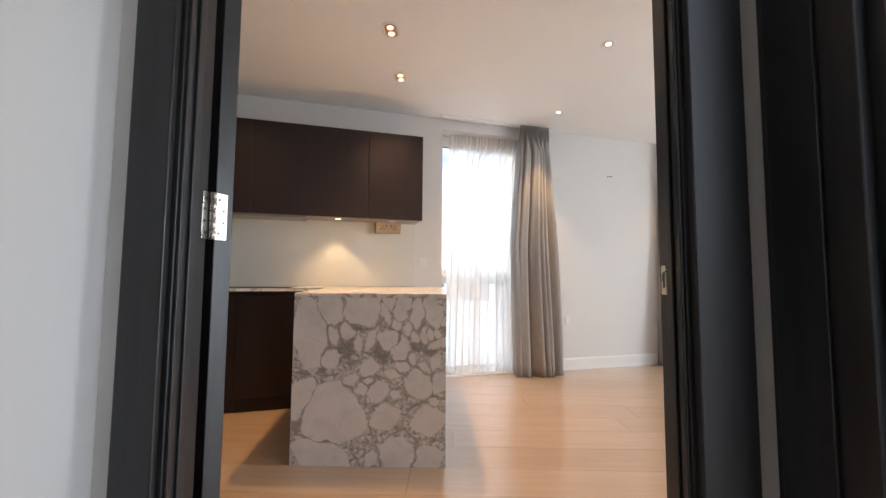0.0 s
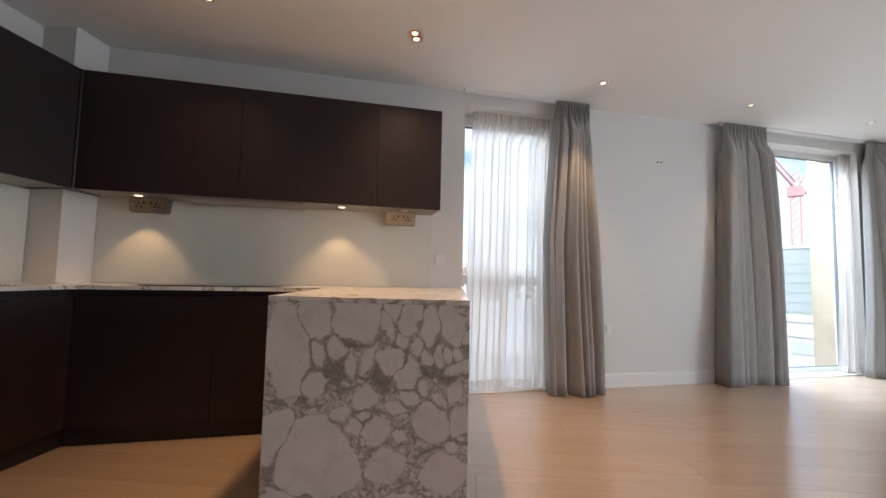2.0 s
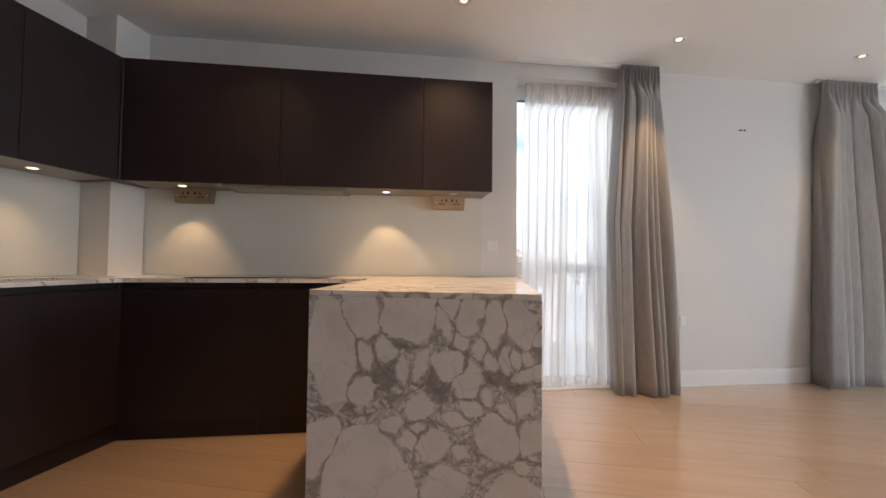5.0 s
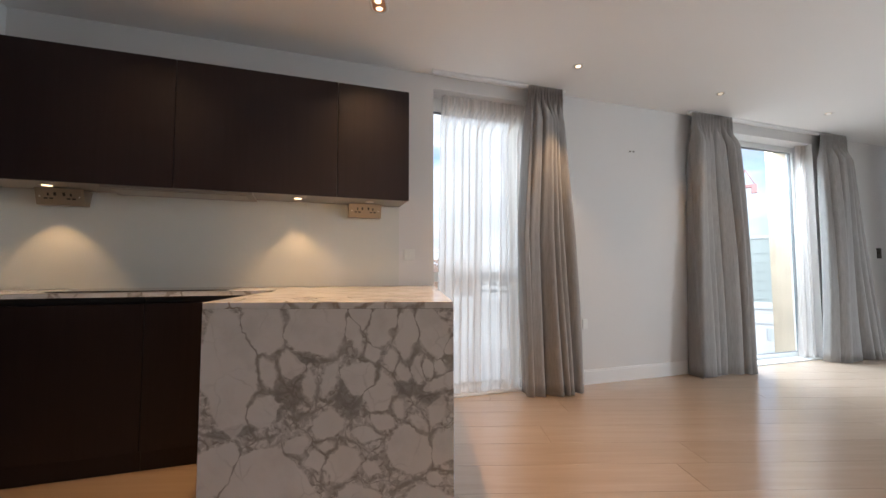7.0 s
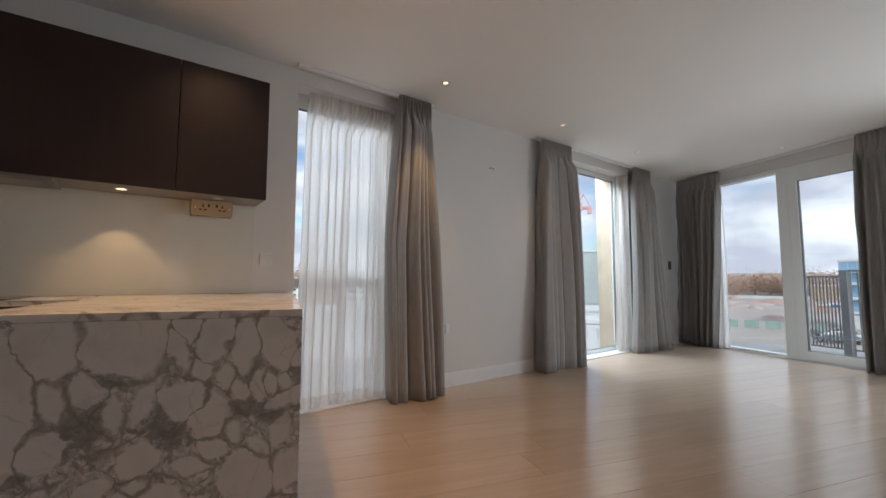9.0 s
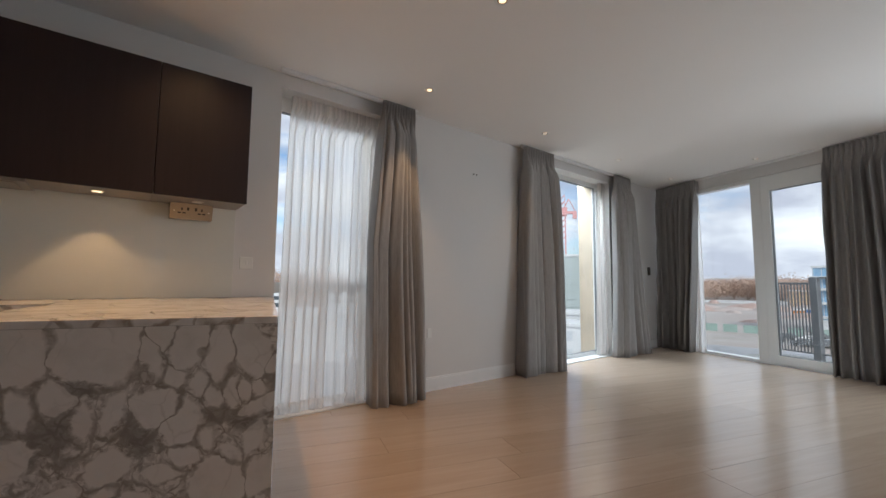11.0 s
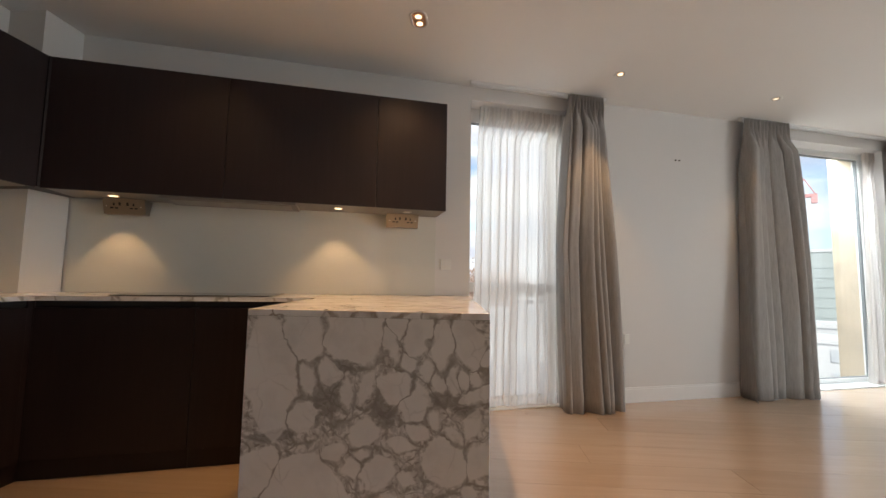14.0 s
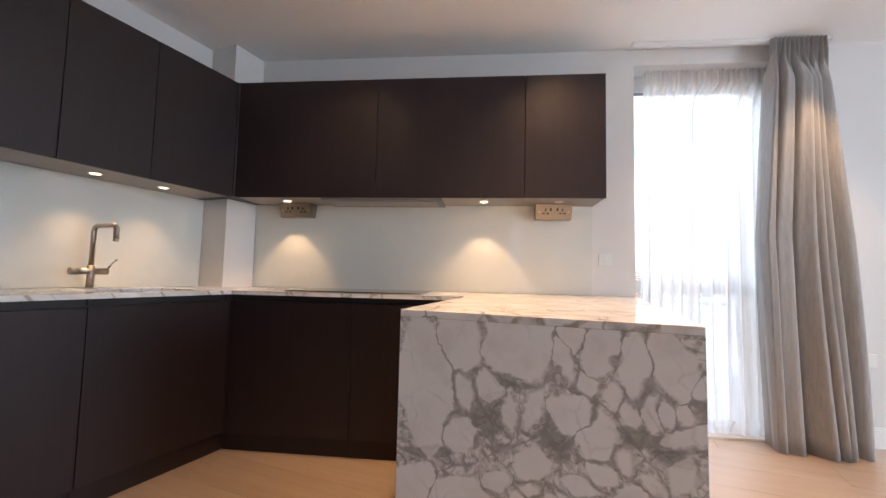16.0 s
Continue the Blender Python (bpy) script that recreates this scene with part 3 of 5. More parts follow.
area("opening_fill", look((_a[0], _a[1], 1.25), (_b[0], _b[1], 1.2)), 0.70, 1.7, 0.72, (1.0, 0.95, 0.90), 75)

# ---------------------------------------------------------------- doorway and doors
JL, JR = -0.513, 0.466      # faces of the door lining
frame_1 = thing("door_frame", "black-stained ash door frame of the doorway", "door frame", MG, kind="structure")


def lining(name, u0, u1, parent, label=""):
    bm = bm_new()
    box(bm, (u0, HV, 0.0), (u1, SOUTH + 0.018, DH), 0.002)
    return part(name, bm, DOORWOOD, parent, label)


lining("jamb", D0, JL, frame_1)
lining("jamb", JR, D1, frame_1)
bm = bm_new()
box(bm, (JL, HV, DH - 0.032), (JR, SOUTH, DH), 0.002)
part("head", bm, DOORWOOD, frame_1)
for side, face in ((1, JL), (-1, JR)):
    bm = bm_new()
    a, b = sorted((face, face + side * 0.012))
    box(bm, (a, HV, 0.0), (b, SOUTH - 0.035, DH - 0.032), 0.002)
    a, b = sorted((face + side * 0.012, face + side * 0.018))
    box(bm, (a, HV + 0.006, 0.0), (b, HV + 0.022, DH - 0.032), 0.002)
    box(bm, (a, HV + 0.036, 0.0), (b, HV + 0.056, DH - 0.032), 0.002)
    part("door_stop", bm, DOORWOOD, frame_1)
for v0, v1 in ((HV - 0.018, HV - 0.0005), (SOUTH + 0.0005, SOUTH + 0.018)):
    room = v0 > SOUTH
    wide = 0.022 if room else 0.042
    for u0, u1 in ((D0 - wide, D0 - 0.0005 if room else JL + 0.004), (D1 + 0.0005 if room else JR - 0.004, D1 + wide)):
        bm = bm_new()
        box(bm, (u0, v0, 0.0), (u1, v1, DH + 0.025), 0.003)
        part("architrave", bm, DOORWOOD, frame_1)
    bm = bm_new()
    box(bm, (JL + 0.004, v0, DH - 0.036), (JR - 0.004, v1, DH + 0.025), 0.003)
    part("architrave", bm, DOORWOOD, frame_1)
# strike plate on the lining
strike = thing("strike_plate", "worn steel strike plate on the door lining", "strike plate", MG @ pose(JR - 0.0005, SOUTH - 0.002, 0.985))
bm = bm_new()
ring(bm, (-0.009, -0.030, 0.009, 0.030), (-0.0055, -0.016, 0.0055, 0.016), -0.002, 0.0, "x")
part("plate", bm, STEEL, strike)
bm = bm_new()
box(bm, (-0.0012, -0.0055, -0.016), (-0.0004, 0.0055, 0.016))
part("keep", bm, BLACK, strike, "dark latch hole")

# open door leaf, folded back into the room
PIN = (-0.502, SOUTH + 0.022)
LEAF = MG @ pose(PIN[0], PIN[1], 0, 0, 0, 157)
door_1 = thing("door_1", "black-stained ash door standing wide open", "door", LEAF, kind="structure")
bm = bm_new()
box(bm, (0.004, -0.052, 0.006), (0.935, -0.008, 2.10), 0.002)
part("leaf", bm, DOORWOOD, door_1)


def hinge(z):
    h = thing("hinge", "brushed steel butt hinge with screws", "hinge", MG @ pose(PIN[0], PIN[1], z))
    bm = bm_new()
    for i in range(5):
        rod(bm, (0, 0, -0.052 + i * 0.021), (0, 0, -0.0325 + i * 0.021), 0.0068, 14)
    part("knuckle", bm, STEEL, h)
    bm = bm_new()
    box(bm, (-0.0110, -0.024, -0.052), (-0.0085, -0.002, 0.052), 0.0008)
    jamb_leaf = part("jamb_plate", bm, STEEL, h)
    for y, zz in ((-0.012, 0.038), (-0.018, 0.013), (-0.018, -0.013), (-0.012, -0.038)):
        bm = bm_new()
        rod(bm, (-0.008, y, zz), (-0.0062, y, zz), 0.0042, 12, 0.0034)
        part("screw", bm, SCREW, jamb_leaf)
    t = radians(157)
    c, s = math.cos(t), math.sin(t)
    bm = bm_new()
    box(bm, (0.0015, -0.036, -0.052), (0.004, -0.004, 0.052), 0.0008)
    bm.transform(Matrix.Rotation(t, 4, "Z"))
    leaf_plate = part("door_plate", bm, STEEL, h)
    for y, zz in ((-0.016, 0.038), (-0.027, 0.013), (-0.027, -0.013), (-0.016, -0.038)):
        bm = bm_new()
        rod(bm, (0.0015, y, zz), (-0.0002, y, zz), 0.0042, 12, 0.0034)
        bm.transform(Matrix.Rotation(t, 4, "Z"))
        part("screw", bm, SCREW, leaf_plate)
    return h


hinge(1.119)

# side door in the hall
frame_2 = thing("door_frame", "black-stained ash frame of a side doorway in the hall", "door frame", MG, kind="structure")
for v0, v1 in ((S1 - 0.03, S1), (S0, S0 + 0.03)):
    bm = bm_new()
    box(bm, (HR, v0, 0.0), (HR + 0.12, v1, 2.14), 0.002)
    part("jamb", bm, DOORWOOD, frame_2)
for v0, v1 in ((S1 - 0.005, HV - 0.003), (S0 - 0.06, S0 + 0.025)):
    bm = bm_new()
    box(bm, (HR - 0.018, v0, 0.0), (HR - 0.0005, v1, 2.17), 0.003)
    box(bm, (HR - 0.025, v0 + 0.06, 0.0), (HR - 0.018, v1 - 0.02, 2.17), 0.002)
    part("architrave", bm, DOORWOOD, frame_2)
bm = bm_new()
box(bm, (HR - 0.018, S0 + 0.025, 2.10), (HR - 0.0005, S1 - 0.005, 2.17), 0.003)
part("architrave", bm, DOORWOOD, frame_2)

# ---------------------------------------------------------------- windows
FY0, FY1 = 2.02, 2.09


def tall_window(name, label, w, glass_top, border, transom=None):
    win = thing(name, label, "window", kind="structure")
    x0, x1, head = w
    bm = bm_new()
    ring(bm, (x0 + 0.001, 0.0, x1 - 0.001, head - 0.001), (x0 + border, 0.058, x1 - border, glass_top), FY0, FY1)
    part("window_frame", bm, FRAME_WHITE, win)
    bm = bm_new()
    ring(bm, (x0 + border, 0.058, x1 - border, glass_top), (x0 + border + 0.008, 0.066, x1 - border - 0.008, glass_top - 0.008), FY0 + 0.02, FY0 + 0.05)
    part("gasket", bm, GASKET, win)
    spans = [(0.066, glass_top - 0.008)]
    if transom:
        bm = bm_new()
        box(bm, (x0 + border + 0.008, FY0 - 0.004, transom[0]), (x1 - border - 0.008, FY1, transom[1]), 0.003)
        part("transom", bm, FRAME_WHITE, win)
        spans = [(0.066, transom[0]), (transom[1], glass_top - 0.008)]
    for z0, z1 in spans:
        bm = bm_new()
        box(bm, (x0 + border + 0.008, FY0 + 0.03, z0), (x1 - border - 0.008, FY0 + 0.036, z1))
        pane_part("pane", bm, win)
    bm = bm_new()
    box(bm, (x0 + 0.001, NORTH - 0.004, -0.003), (x1 - 0.001, FY0, 0.012), 0.002)
    part("window_sill", bm, TRIM, win)
    for a, b in ((x0 - 0.40, x0 + border - 0.012), (x1 - border + 0.012, x1 + 0.40)):
        bm = bm_new()
        box(bm, (a, NORTH + THICK + 0.001, -0.3), (b, NORTH + THICK + 0.10, 2.9))
        box(bm, (max(a, x0 + 0.001), FY1 + 0.001, 0.0), (min(b, x1 - 0.001), NORTH + THICK, head - 0.001))
        part("stone_jamb", bm, STONE, win, "pale sandstone reveal outside")
    return win


tall_window("window_1", "tall white-framed window with a low transom", W1, 2.40, 0.035, (0.925, 1.005))
tall_window("window_2", "tall white-framed picture window", W2, 2.455, 0.075)

win3 = thing("window_3", "full-height white-framed fixed glazing", "window", MG, kind="structure")
GU = 5.955
bm = bm_new()
ring(bm, (2.15, 0.0, PANE_V[1] - 0.001, EH - 0.001), (2.275, 0.035, PANE_V[1] - 0.06, 2.425), GU - 0.035, GU + 0.035, "x")
part("window_frame", bm, FRAME_WHITE, win3)
bm = bm_new()
box(bm, (GU - 0.003, 2.275, 0.035), (GU + 0.003, PANE_V[1] - 0.06, 2.425))
pane_part("pane", bm, win3)
bm = bm_new()
box(bm, (EAST + 0.001, PANE_V[0] + 0.001, -0.003), (EAST + 0.33, PANE_V[1] - 0.001, 0.006))
part("window_sill", bm, TRIM, win3)

bal_door = thing("door_3", "white-framed glazed balcony door, closed", "balcony door", MG, kind="structure")
bm = bm_new()
ring(bm, (PANE_V[0] + 0.001, 0.0, 2.15, EH - 0.001), (PANE_V[0] + 0.03, 0.02, 2.135, 2.365), GU - 0.03, GU + 0.03, "x")
part("door_frame", bm, FRAME_WHITE, bal_door)
bm = bm_new()
ring(bm, (PANE_V[0] + 0.031, 0.021, 2.134, 2.364), (PANE_V[0] + 0.14, 0.125, 2.035, 2.262), GU - 0.055, GU + 0.02, "x")
part("sash", bm, FRAME_WHITE, bal_door)
bm = bm_new()
ring(bm, (PANE_V[0] + 0.14, 0.125, 2.035, 2.262), (PANE_V[0] + 0.148, 0.133, 2.027, 2.254), GU - 0.035, GU - 0.005, "x")
part("gasket", bm, GASKET, bal_door)
bm = bm_new()
box(bm, (GU - 0.02, PANE_V[0] + 0.148, 0.133), (GU - 0.014, 2.027, 2.254))
pane_part("pane", bm, bal_door)

# ---------------------------------------------------------------- curtains


def hang_mesh(top, mid, low, z0, z1, folds, amp, seed, header, gap=0.0, room=0.095):
    rnd = random.Random(seed)
    cols, rows = folds * 14, 30
    share = [rnd.choice((0.45, 0.6, 0.9, 1.4, 2.2)) for _ in range(folds)]
    total = sum(share)
    edge = [sum(share[:i]) / total for i in range(folds + 1)]
    gain = [rnd.uniform(0.30, 1.60) for _ in range(folds + 1)]
    lean = [rnd.uniform(-0.42, 0.42) for _ in range(folds + 1)]
    bm = bm_new()
    grid = []
    for r in range(rows + 1):
        h = (r / rows) ** 1.2
        z = z1 + (z0 - z1) * h
        k = 2 * h
        if h < 0.5:
            e = k * (1.25 - 0.25 * k)
            a, b = top[0] + (mid[0] - top[0]) * e, top[1] + (mid[1] - top[1]) * e
        else:
            e = k - 1
            a, b = mid[0] + (low[0] - mid[0]) * e, mid[1] + (low[1] - mid[1]) * e
        depth = z1 - z
        pinch = min(1.0, max(0.0, (depth - header * 0.6) / 0.25))
        pinch = pinch * pinch * (3 - 2 * pinch)
        line = []
        for c in range(cols + 1):
            i, w = min(c // 14, folds - 1), c / 14 - min(c // 14, folds - 1)
            s = edge[i] + (edge[i + 1] - edge[i]) * w
            s = s * pinch + (c / cols) * (1 - pinch)
            g = gain[i] * (1 - w) + gain[i + 1] * w
            ln = lean[i] * (1 - w) + lean[i + 1] * w
            ang = 2 * math.pi * (w + ln * h)
            swing = 1 - 2 * abs(math.sin(ang / 2)) ** 0.85
            full = amp * (0.7 + 0.5 * h) * g * (swing + 0.16 * math.sin(2 * ang + 3 * s + 2.2 * h)) + 0.25 * amp * math.sin(4 * h + 5 * s + seed)
            flat = 0.018 * math.sin(4 * math.pi * c / 14)
            y = flat * (1 - pinch) + min(full, room) * pinch
            over = -0.25 / folds * math.sin(ang) * pinch * (1 if 0 < c < cols else 0)
            x = a + (b - a) * min(1.0, max(0.0, s + over))
            hem = 0.006 * math.sin(9 * s + seed) if r == rows else 0
            line.append(bm.verts.new((x, y + gap, z + hem)))
        grid.append(line)
    for r in range(rows):
        for c in range(cols):
            bm.faces.new((grid[r][c], grid[r][c + 1], grid[r + 1][c + 1], grid[r + 1][c])).smooth = True
    return bm


def hanging(name, material, label, m, top, mid, low, z0, z1, folds, amp, seed, thick=0.004, header=0.13, group="curtains"):
    """A pleated curtain: (x from, x to) at the top, the middle and the hem; uneven folds deepen below a pinched header."""
    bm = hang_mesh(top, mid, low, z0, z1, folds, amp, seed, header)
    if thick:
        ob = solid(name, bm, material, label, "curtain", group, m=m)
        mod = ob.modifiers.new("cloth", "SOLIDIFY")
        mod.thickness, mod.offset = thick, 0
        return ob
    ob = thing(name, label, "curtain", m, group)
    part("cloth", bm, material, ob)
    bm = hang_mesh(top, top, top, z1 - header, z1, folds, amp, seed, header * 3, -0.006)
    part("heading_tape", bm, TAPE, ob, "gathered heading tape")
    bm = hang_mesh(low, low, low, z0 - 0.004, z0 + 0.085, folds, amp * 1.15, seed, -0.4, -0.006)
    part("hem", bm, TAPE, ob, "doubled hem")
    return ob


LBL = "floor-length grey linen pinch-pleat curtain"
hanging("curtain", CURTAIN, LBL + " beside the kitchen", pose(0, 1.735, 0), (1.33, 1.655), (1.205, 1.735), (1.245, 1.76), 0.004, 2.615, 6, 0.096, 3)
hanging("curtain", CURTAIN, LBL, pose(0, 1.735, 0), (3.20, 3.73), (3.14, 3.775), (3.05, 3.83), 0.004, 2.615, 6, 0.092, 5)
hanging("curtain", CURTAIN, LBL, pose(0, 1.735, 0), (5.18, 5.60), (5.10, 5.75), (5.03, 5.85), 0.004, 2.615, 6, 0.092, 8)
EM = MG @ pose(5.79, 0, 0, 0, 0, 90)
hanging("curtain", CURTAIN, LBL + " into the corner", EM, (2.97, 3.68), (3.03, 3.69), (3.14, 3.70), 0.004, 2.615, 8, 0.080, 11)
hanging("curtain", CURTAIN, LBL + " beside the balcony door", EM, (0.55, 1.38), (0.52, 1.39), (0.50, 1.41), 0.004, 2.615, 9, 0.082, 13)
SL = "white sheer voile curtain hanging in the window recess"
hanging("sheer_curtain", SHEER, SL, pose(0, 1.935, 0), (0.60, 1.45), (0.575, 1.45), (0.54, 1.45), 0.012, 2.508, 11, 0.034, 21, 0, 0.10, "sheer curtains")
hanging("sheer_curtain", SHEER, SL, pose(0, 1.935, 0), (5.06, 5.19), (5.02, 5.18), (4.97, 5.18), 0.012, 2.508, 5, 0.030, 23, 0, 0.10, "sheer curtains")
hanging("sheer_curtain", SHEER, "white sheer voile curtain gathered beside the glazing", MG @ pose(5.865, 0, 0, 0, 0, 90), (2.99, 3.20), (2.965, 3.24), (2.985, 3.28), 0.012, 2.60, 6, 0.018, 25, 0, 0.10, "sheer curtains")


def track(x0, x1, m):
    t = thing("curtain_track", "white ceiling-mounted curtain track", "curtain track", m, "curtain tracks")
    bm = bm_new()
    box(bm, (x0, -0.016, CEIL - 0.026), (x1, 0.016, CEIL - 0.0005), 0.003)
    box(bm, (x0, -0.005, CEIL - 0.032), (x1, 0.005, CEIL - 0.0262))
    part("rail", bm, TRIM, t)
    for x in (x0, x1):
        bm = bm_new()
        box(bm, (x - 0.006, -0.018, CEIL - 0.028), (x - 0.0005 if x == x0 else x + 0.006, 0.018, CEIL - 0.0005)) if x == x0 else box(bm, (x + 0.0005, -0.018, CEIL - 0.028), (x + 0.006, 0.018, CEIL - 0.0005))
        part("end_cap", bm, PLASTIC, t)
    return t


track(0.47, 1.70, pose(0, 1.765, 0))
track(3.18, 5.64, pose(0, 1.765, 0))
track(0.50, 3.68, MG @ pose(5.82, 0, 0, 0, 0, 90))

# ---------------------------------------------------------------- kitchen: wall units
UB, UT = 1.506, 2.292
UF = 1.508            # front of the wall units on the window wall
UL = -2.55            # front of the wall units on the kitchen wall, grid u
UNDER = plain("grey_laminate", (0.26, 0.24, 0.22), 0.4, vary=0.05)


def wall_unit(x0, x1, label, m=None, front=UF, back=NORTH - 0.012):
    """A wall cabinet along local x with its door at local y = front."""
    c = thing("wall_cabinet", label, "cabinet", m, "kitchen wall cabinets")
    bm = bm_new()
    box(bm, (x0 + 0.0008, front + 0.022, UB + 0.014), (x1 - 0.0008, back, UT))
    part("body", bm, CABINET, c)
    bm = bm_new()
    box(bm, (x0 + 0.0008, front + 0.022, UB + 0.006), (x1 - 0.0008, back, UB + 0.0136))
    part("underside", bm, UNDER, c, "grey laminate underside")
    bm = bm_new()
    box(bm, (x0 + 0.0018, front, UB), (x1 - 0.0018, front + 0.020, UT), 0.0015)
    part("door", bm, CABINET, c)
    return c


UN = "dark brown veneer wall cabinet with a handleless door"
wall_unit(-2.19, -1.23, UN + " beside the corner")
wall_unit(-1.23, -0.28, UN + " over the hob")
wall_unit(-0.28, 0.215, "narrow dark brown veneer wall cabinet at the run's end")
bm = bm_new()
prism(bm, [grid_xy(UL + 0.004, 0.787), (-2.1905, UF + 0.004), (-2.1905, NORTH - 0.012), (x_on(cu + 0.004, NORTH - 0.012), NORTH - 0.012), grid_xy(cu + 0.004, cv - 0.004), grid_xy(WEST + 0.012, cv - 0.004), grid_xy(WEST + 0.012, 0.787)], UB + 0.006, UT)
solid("corner_cabinet", bm, CABINET, "dark brown veneer corner wall cabinet filling the angle", "cabinet", "kitchen wall cabinets")
# along the kitchen wall: local x is grid v, front faces +u
WM = MG @ pose(0, 0, 0, 0, 0, 90)
for v0, v1 in ((0.265, 0.785), (-0.145, 0.265), (-0.555, -0.145), (-0.965, -0.555)):
    wall_unit(v0, v1, UN, WM, -UL, -WEST - 0.012)

# extractor set under the middle unit
hood = thing("extractor_hood", "slim grey extractor hood set under the wall cabinets", "extractor hood")
bm = bm_new()
box(bm, (-1.60, UF + 0.030, UB - 0.012), (-0.80, NORTH - 0.04, UB + 0.0055), 0.003)
part("body", bm, UNDER, hood)
bm = bm_new()
box(bm, (-1.56, UF + 0.06, UB - 0.0165), (-0.84, UF + 0.24, UB - 0.0125), 0.001)
part("filter", bm, SATIN, hood, "dark satin metal filter panel")


def puck(x, y, lit=True, m=None):
    """Small recessed spotlight in the underside of the wall units."""
    t = thing("cabinet_light", "small round recessed under-cabinet spotlight", "spotlight", (m or Matrix()) @ pose(x, y, UB + 0.0058), "under-cabinet lights")
    bm = bm_new()
    rod(bm, (0, 0, -0.004), (0, 0, 0.0), 0.033, 24)
    part("bezel", bm, STEEL, t)
    bm = bm_new()
    rod(bm, (0, 0, -0.0055), (0, 0, -0.0041), 0.024, 24)
    part("lens", bm, LAMP if lit else PLASTIC, t, "glowing warm lens" if lit else "frosted lens, switched off")
    return t


for x, y in ((-1.90, 1.668), (-0.53, 1.668)):
    puck(x, y)
    spot("cabinet_spot", (x, y, UB - 0.012), (x, y + 0.01, TOP), 3.7, 82, 0.4)
puck(-0.04, 1.668, False)
for u, v in ((-2.735, 0.10), (-2.735, 0.455)):
    puck(-0, 0, True, MG @ pose(u, v, 0))
    gx, gy = grid_xy(u, v)
    hx, hy = grid_xy(u - 0.01, v)
    spot("cabinet_spot", (gx, gy, UB - 0.012), (hx, hy, TOP), 3.3, 96, 1.0)

# glass splashbacks
bm = bm_new()
box(bm, (x_on(cu, NORTH) + 0.02, NORTH - 0.010, TOP + 0.002), (0.215, NORTH - 0.0005, UB + 0.005), 0.001)
solid("splashback", bm, SPLASH, "pale grey-green back-painted glass splashback behind the hob", "splashback", "splashbacks")
bm = bm_new()
box(bm, (WEST + 0.0005, -1.20, TOP + 0.002), (WEST + 0.010, cv - 0.004, UB + 0.005), 0.001)
solid("splashback", bm, SPLASH, "pale grey-green back-painted glass splashback behind the sink", "splashback", "splashbacks", m=MG)

# ---------------------------------------------------------------- kitchen: base units
BF = 1.195            # front of the base doors on the window wall
BL = -2.235           # front of the base doors on the kitchen wall, grid u
WT = 0.022


def base_unit(x0, x1, label, m=None, front=BF, back=NORTH - 0.012):
    c = thing("base_cabinet", label, "cabinet", m, "kitchen base cabinets")
    bm = bm_new()
    box(bm, (x0 + 0.0008, front + 0.024, 0.10), (x1 - 0.0008, back, TOP - WT - 0.001))
    part("body", bm, CABINET, c)
    bm = bm_new()
    box(bm, (x0 + 0.0008, front + 0.030, 0.0), (x1 - 0.0008, front + 0.046, 0.0995))
    part("plinth", bm, CABINET, c)
    bm = bm_new()
    box(bm, (x0 + 0.0018, front, 0.104), (x1 - 0.0018, front + 0.021, TOP - WT - 0.036), 0.0015)
    part("door", bm, CABINET, c)
    bm = bm_new()
    box(bm, (x0 + 0.0018, front + 0.010, TOP - WT - 0.030), (x1 - 0.0018, front + 0.0235, TOP - WT - 0.001))
    part("grip_channel", bm, DARK, c, "dark finger-grip channel")
    return c


BN = "dark brown veneer base cabinet with a handleless door"
CX = x_on(BL, BF)
base_unit(CX + 0.002, -1.245, BN + " in the corner")
base_unit(-1.245, -0.612, BN + " below the hob")
CVB = CX * SG + BF * CG
for v0, v1 in ((-0.13, CVB - 0.024), (-0.73, -0.13), (-1.25, -0.73)):
    base_unit(v0, v1, BN, WM, -BL, -WEST - 0.012)

bm = bm_new()
prism(bm, [grid_xy(BL - 0.003, CVB - 0.0235), (x_on(BL - 0.003, BF + 0.003), BF + 0.003), (CX + 0.0015, BF + 0.003), (CX + 0.0015, BF + 0.06), (x_on(BL - 0.06, BF + 0.03), BF + 0.03), grid_xy(BL - 0.06, CVB - 0.0235)], 0.104, TOP - WT - 0.001)
prism(bm, [grid_xy(BL - 0.032, CVB - 0.0235), (x_on(BL - 0.032, BF + 0.032), BF + 0.032), (CX + 0.0015, BF + 0.032), (CX + 0.0015, BF + 0.06), (x_on(BL - 0.06, BF + 0.06), BF + 0.06), grid_xy(BL - 0.06, CVB - 0.0235)], 0.0, 0.1035)
solid("corner_post", bm, CABINET, "dark brown veneer corner filler between base cabinets", "cabinet filler")

# peninsula carcass behind the stone end
pen = thing("peninsula_cabinet", "dark brown veneer peninsula carcass under the stone worktop", "cabinet", group="kitchen base cabinets")
bm = bm_new()
prism(bm, [(-0.003, 0.040), (0.46, NORTH - 0.015), (-0.60, NORTH - 0.015), (-0.602, BF), (-0.755, 0.272)], 0.0, TOP - WT - 0.001)
part("carcass", bm, CABINET, pen)
bm = bm_new()
PU = -0.8185
box(bm, (PU, 0.0, 0.0), (0.0, 0.030, TOP - WT - 0.0005), 0.0015)
solid("waterfall_panel", bm, BRECCIA, "white marble waterfall end panel with grey brown veins", "stone panel", m=MG)

